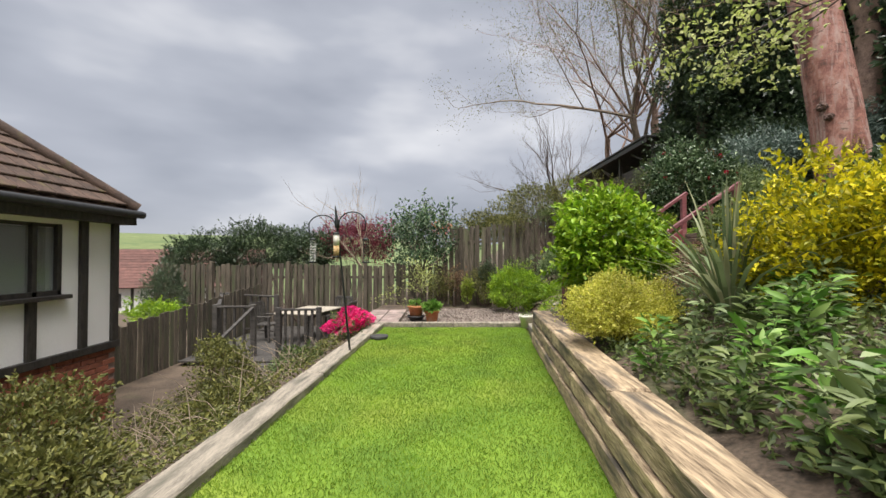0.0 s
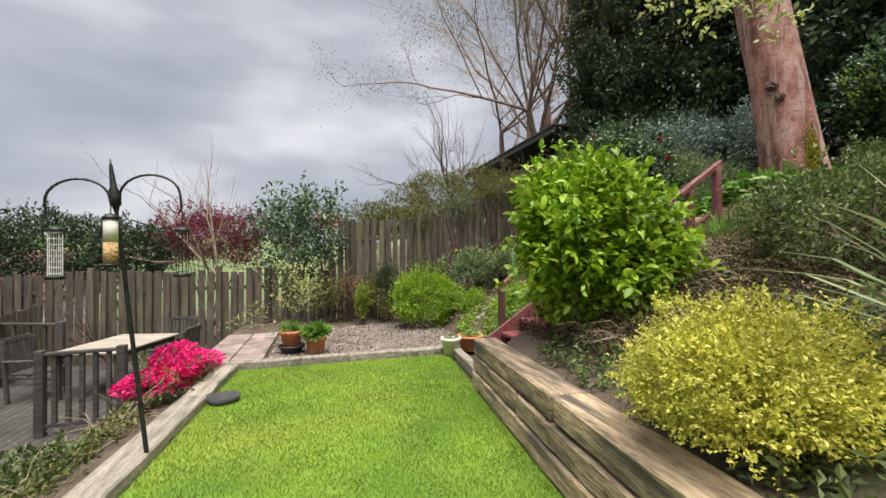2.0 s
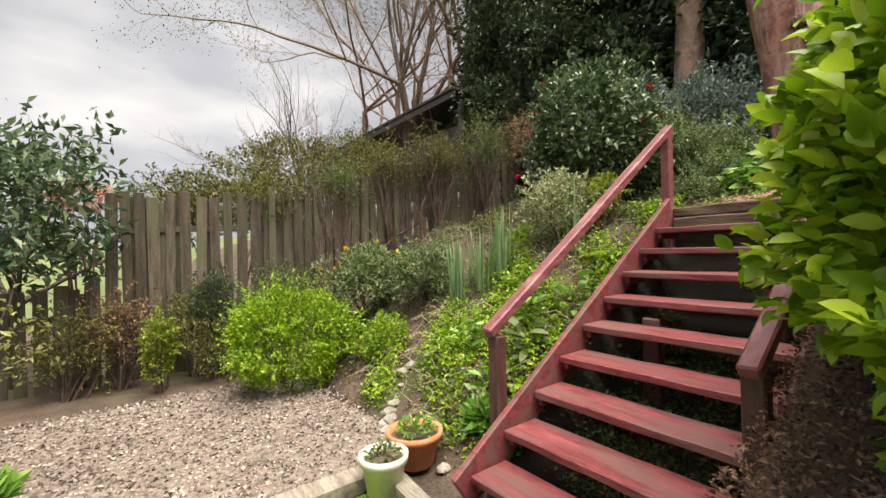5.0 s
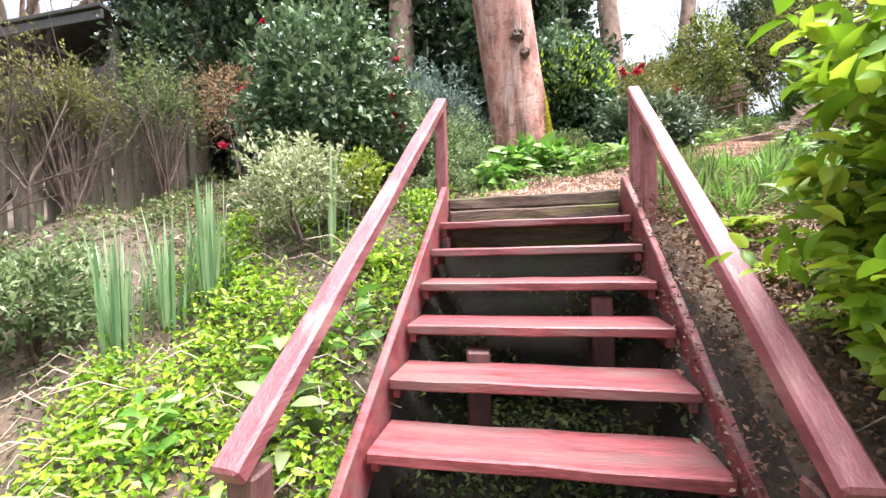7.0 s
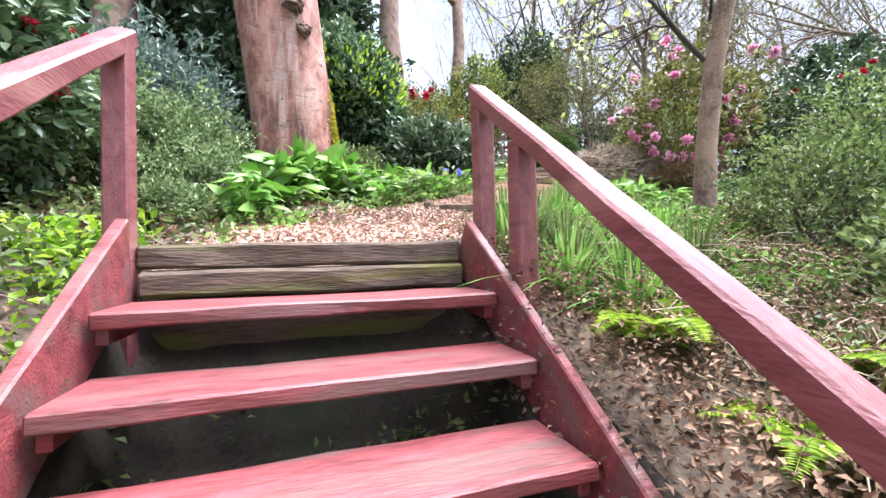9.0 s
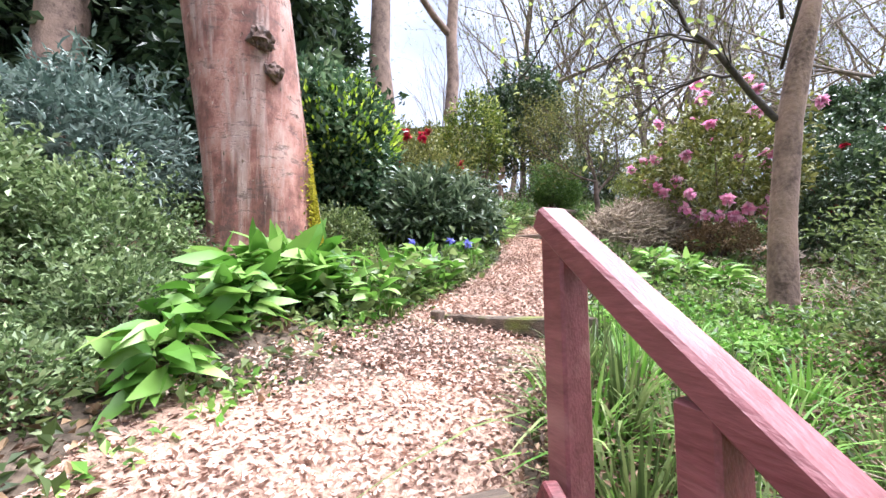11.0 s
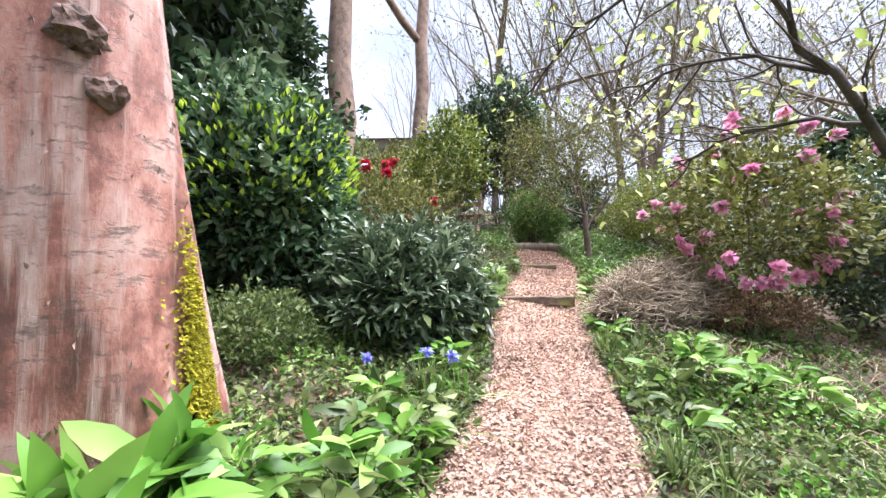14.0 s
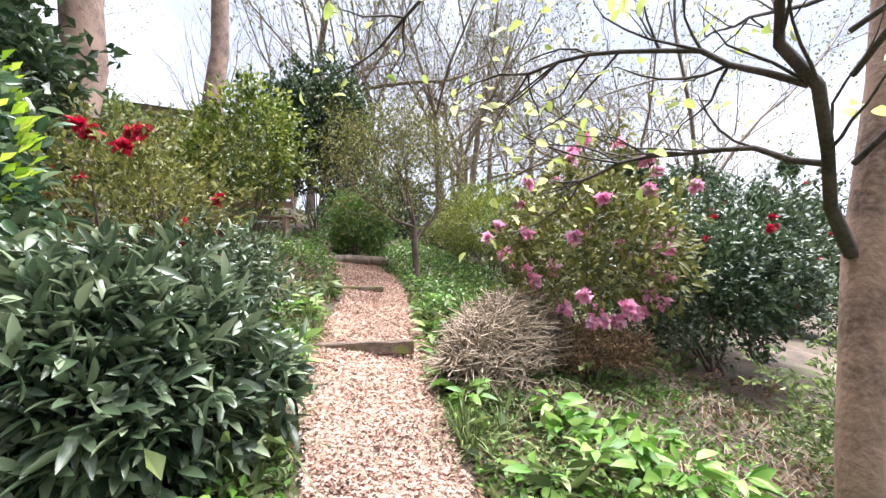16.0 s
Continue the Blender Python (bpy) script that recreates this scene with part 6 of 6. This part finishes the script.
pot((-0.62, 9.55, -0.2), 0.19, 0.16, M_BLACK, "wide black plastic planter")
pot((-0.62, 9.55, -0.07), 0.18, 0.26, M_TERRA, "ribbed terracotta pot with a small magnolia", (L_LUSH, 260, 0.06, 0.1, 1.0))
pot((-0.25, 9.35, -0.17), 0.16, 0.28, M_TERRA, "terracotta pot of green shoots", (L_LUSH, 420, 0.13, 0.1, 0.9))
pot((1.72, 8.62, -0.15), 0.15, 0.25, M_CREAM, "cream glazed garden pot", (L_MID, 120, 0.04, 0.04, 0.8))
pot((2.1, 8.85, -0.17), 0.2, 0.24, M_TERRA, "wide orange terracotta bowl of seedlings", (L_LUSH, 160, 0.05, 0.05, 0.8))
pot((2.62, 8.6, -0.12), 0.09, 0.16, M_BLACK, "small black plastic pot of grassy leaves", (L_LUSH, 260, 0.16, 0.1, 1.6))
pot((12.75, 1.15, float(ground_z(12.75, 1.15)) + 0.02), 0.12, 0.2, M_CREAM, "small white pot beside the path")

# slate dish, stones and bits at the lawn's edge
bm = lathe([(0.02, 0.03), (0.13, 0.03), (0.15, 0.07), (0.16, 0.07), (0.14, 0.0), (0.02, 0.0)], 18)
tagged(part("bird_bath_dish", bm, M_GREYROOF), "shallow dark stone dish on the lawn", "dish").location = (-1.12, 7.35, -0.15)
sr = random.Random(9)
for i in range(24):
    bm = bmesh.new()
    bmesh.ops.create_icosphere(bm, subdivisions=2, radius=1)
    f = sr.uniform(0.03, 0.085)
    for v in bm.verts:
        v.co = Vector((v.co.x * f, v.co.y * f * 0.8, v.co.z * f * 0.55)) * (1 + 0.35 * noise.noise(v.co * 1.7 + Vector((i * 3.1, 0, 0))))
    x, y = sr.uniform(2.2, 3.4), sr.uniform(8.5, 10.4)
    st = tagged(part("stone", bm, M_STONE), "rough grey-brown stone at the foot of the bank", "stone", "stones on the bank")
    st.location = (x, y, float(ground_z(x, y)) + f * 0.3)

# ---- plants of the lower garden and beyond the fence ----
azalea = bush("azalea", (-1.8, 8.15, -0.02), (0.36, 0.85, 0.24), L_MID, "low azalea smothered in magenta flowers", 2600, 0.04, 0.5, False, 0.5, 0.25, 9, 110)
p, d = lumpy(5200, (0.38, 0.9, 0.30), 0.16, 9, 0.42, 110, -0.2)
part("blossom", leaf_mesh("blossom", p + np.array([0, 0, -0.02 - azalea.location.z]), d + rng.normal(size=p.shape) * 0.7, 0.045, 0.8, 0.3), F_MAGENTA, azalea, "bright magenta blossom")
for i, (x, y, z, rx, ry, rz, m, n, lf, lab) in enumerate((
    (-2.9, 2.9, -0.35, 0.6, 0.7, 0.42, L_OLIVE, 5000, 0.055, "shrub with pinkish new leaves below the lawn"),
    (-3.6, 3.6, -0.3, 0.6, 0.6, 0.5, L_OLIVE, 4500, 0.055, "shrub with pinkish new leaves beside the house"),
    (-2.3, 4.6, -0.4, 0.45, 0.7, 0.35, L_OLIVE, 3500, 0.05, "straggling shrub below the lawn"),
    (-2.15, 6.3, -0.4, 0.4, 0.6, 0.32, L_MID, 3200, 0.055, "leafy green plants below the kerb"),
    (-3.2, 6.2, -0.45, 0.5, 0.5, 0.5, L_OLIVE, 2600, 0.05, "half-bare shrub by the deck steps"),
    (-3.9, 7.2, -0.35, 0.3, 0.3, 0.3, L_OLIVE, 900, 0.06, "yellow-green shrub by the deck steps"),
    (-6.4, 14.6, 1.5, 1.5, 0.9, 1.0, L_DARK, 9000, 0.085, "tall dark laurel hedge behind the fence"),
    (-8.6, 14.6, 1.2, 1.4, 0.9, 1.0, L_DARK, 8000, 0.085, "tall dark laurel hedge behind the fence"),
    (-4.6, 14.3, 1.35, 1.0, 0.8, 0.9, L_DARK, 6500, 0.085, "tall dark laurel hedge behind the fence"),
    (-8.0, 12.0, 0.2, 0.6, 0.6, 0.9, L_DARK, 6000, 0.05, "dark upright conifer by the fence"),
    (-7.0, 10.2, -0.1, 0.7, 0.6, 0.4, L_BRIGHT, 3000, 0.06, "yellow-green shrub by the house"),
    (2.1, 15.2, 2.3, 1.6, 0.9, 0.65, L_OLIVE, 9500, 0.07, "mixed hedge rising behind the fence"),
    (3.6, 15.6, 3.2, 1.5, 0.9, 0.8, L_OLIVE, 6500, 0.07, "mixed hedge rising behind the fence"),
    (5.2, 16.0, 3.7, 1.3, 1.0, 0.9, L_OLIVE, 4500, 0.06, "reddish half-bare hedge behind the fence"),
    (-0.05, 13.6, 2.2, 0.35, 0.3, 0.25, F_ORANGE, 700, 0.05, "copper-red leafy shrub above the fence"),
    (-3.1, 15.0, 1.8, 1.5, 1.0, 0.85, L_MAPLE, 11000, 0.07, "spreading purple-leaved maple behind the fence"),
)):
    bush("shrub", (x, y, z), (rx, ry, rz), m, lab, n, lf, 0.5, False, 0.5, 0.3, 11, 120 + i, stems=10)
bare_tree("bare_sapling", (-2.6, 13.9), 4.6, 0.06, "slender bare sapling with fine pale twigs", 140, 5, (0, 0, 1), 3, M_TWIG_PALE, None, 0.35, 4, 0.25)
bare_tree("bare_shrub", (-4.3, 12.5), 1.9, 0.03, "reddish bare twiggy shrub before the fence", 141, 4, (0, 0, 1), 4, M_TWIG, None, 0.15, 4, 0.3)
bare_tree("magnolia", (-0.72, 13.6), 3.5, 0.06, "small magnolia tree with oval leaves", 142, 4, (0, 0, 1), 4, M_TWIG, (L_LAUREL, 7, 0.14, 0.12, 0.42), 0.35, 4, 0.3)
bare_tree("potted_magnolia", (-0.62, 9.55), 1.5, 0.02, "slim potted shrub with sparse lime leaves", 143, 4, (0.05, 0, 1), 3, M_TWIG, (L_SPRING, 4, 0.05, 0.07, 0.5), 0.4, 4, 0.35)
for i, (x, y) in enumerate(((4.8, 12.7), (3.9, 12.65), (2.9, 12.7))):
    bare_tree("bare_climber", (x, y), 2.6, 0.025, "bare brown climbing stems on the fence", 150 + i, 5, (0, 0, 1), 4, M_TWIG, None, 0.2, 3, 0.4, "bare climbers on the fence")
bench = thing("bench", (13.3, 3.0, float(ground_z(13.3, 3.0))), "old wooden bench among the shrubs", "bench")
bench.rotation_euler = (0, 0, radians(50))
for z, y in ((0.42, 0.0), (0.42, 0.14), (0.62, 0.26), (0.8, 0.28)):
    part("slat", box((1.5, 0.12 if z < 0.5 else 0.03, 0.03 if z < 0.5 else 0.12), (0, y, z), bevel=0.005), M_BARK_BROWN, bench)
for x in (-0.6, 0.6):
    part("leg", box((0.07, 0.3, 0.44), (x, 0.1, 0.22), bevel=0.005), M_BARK_BROWN, bench)
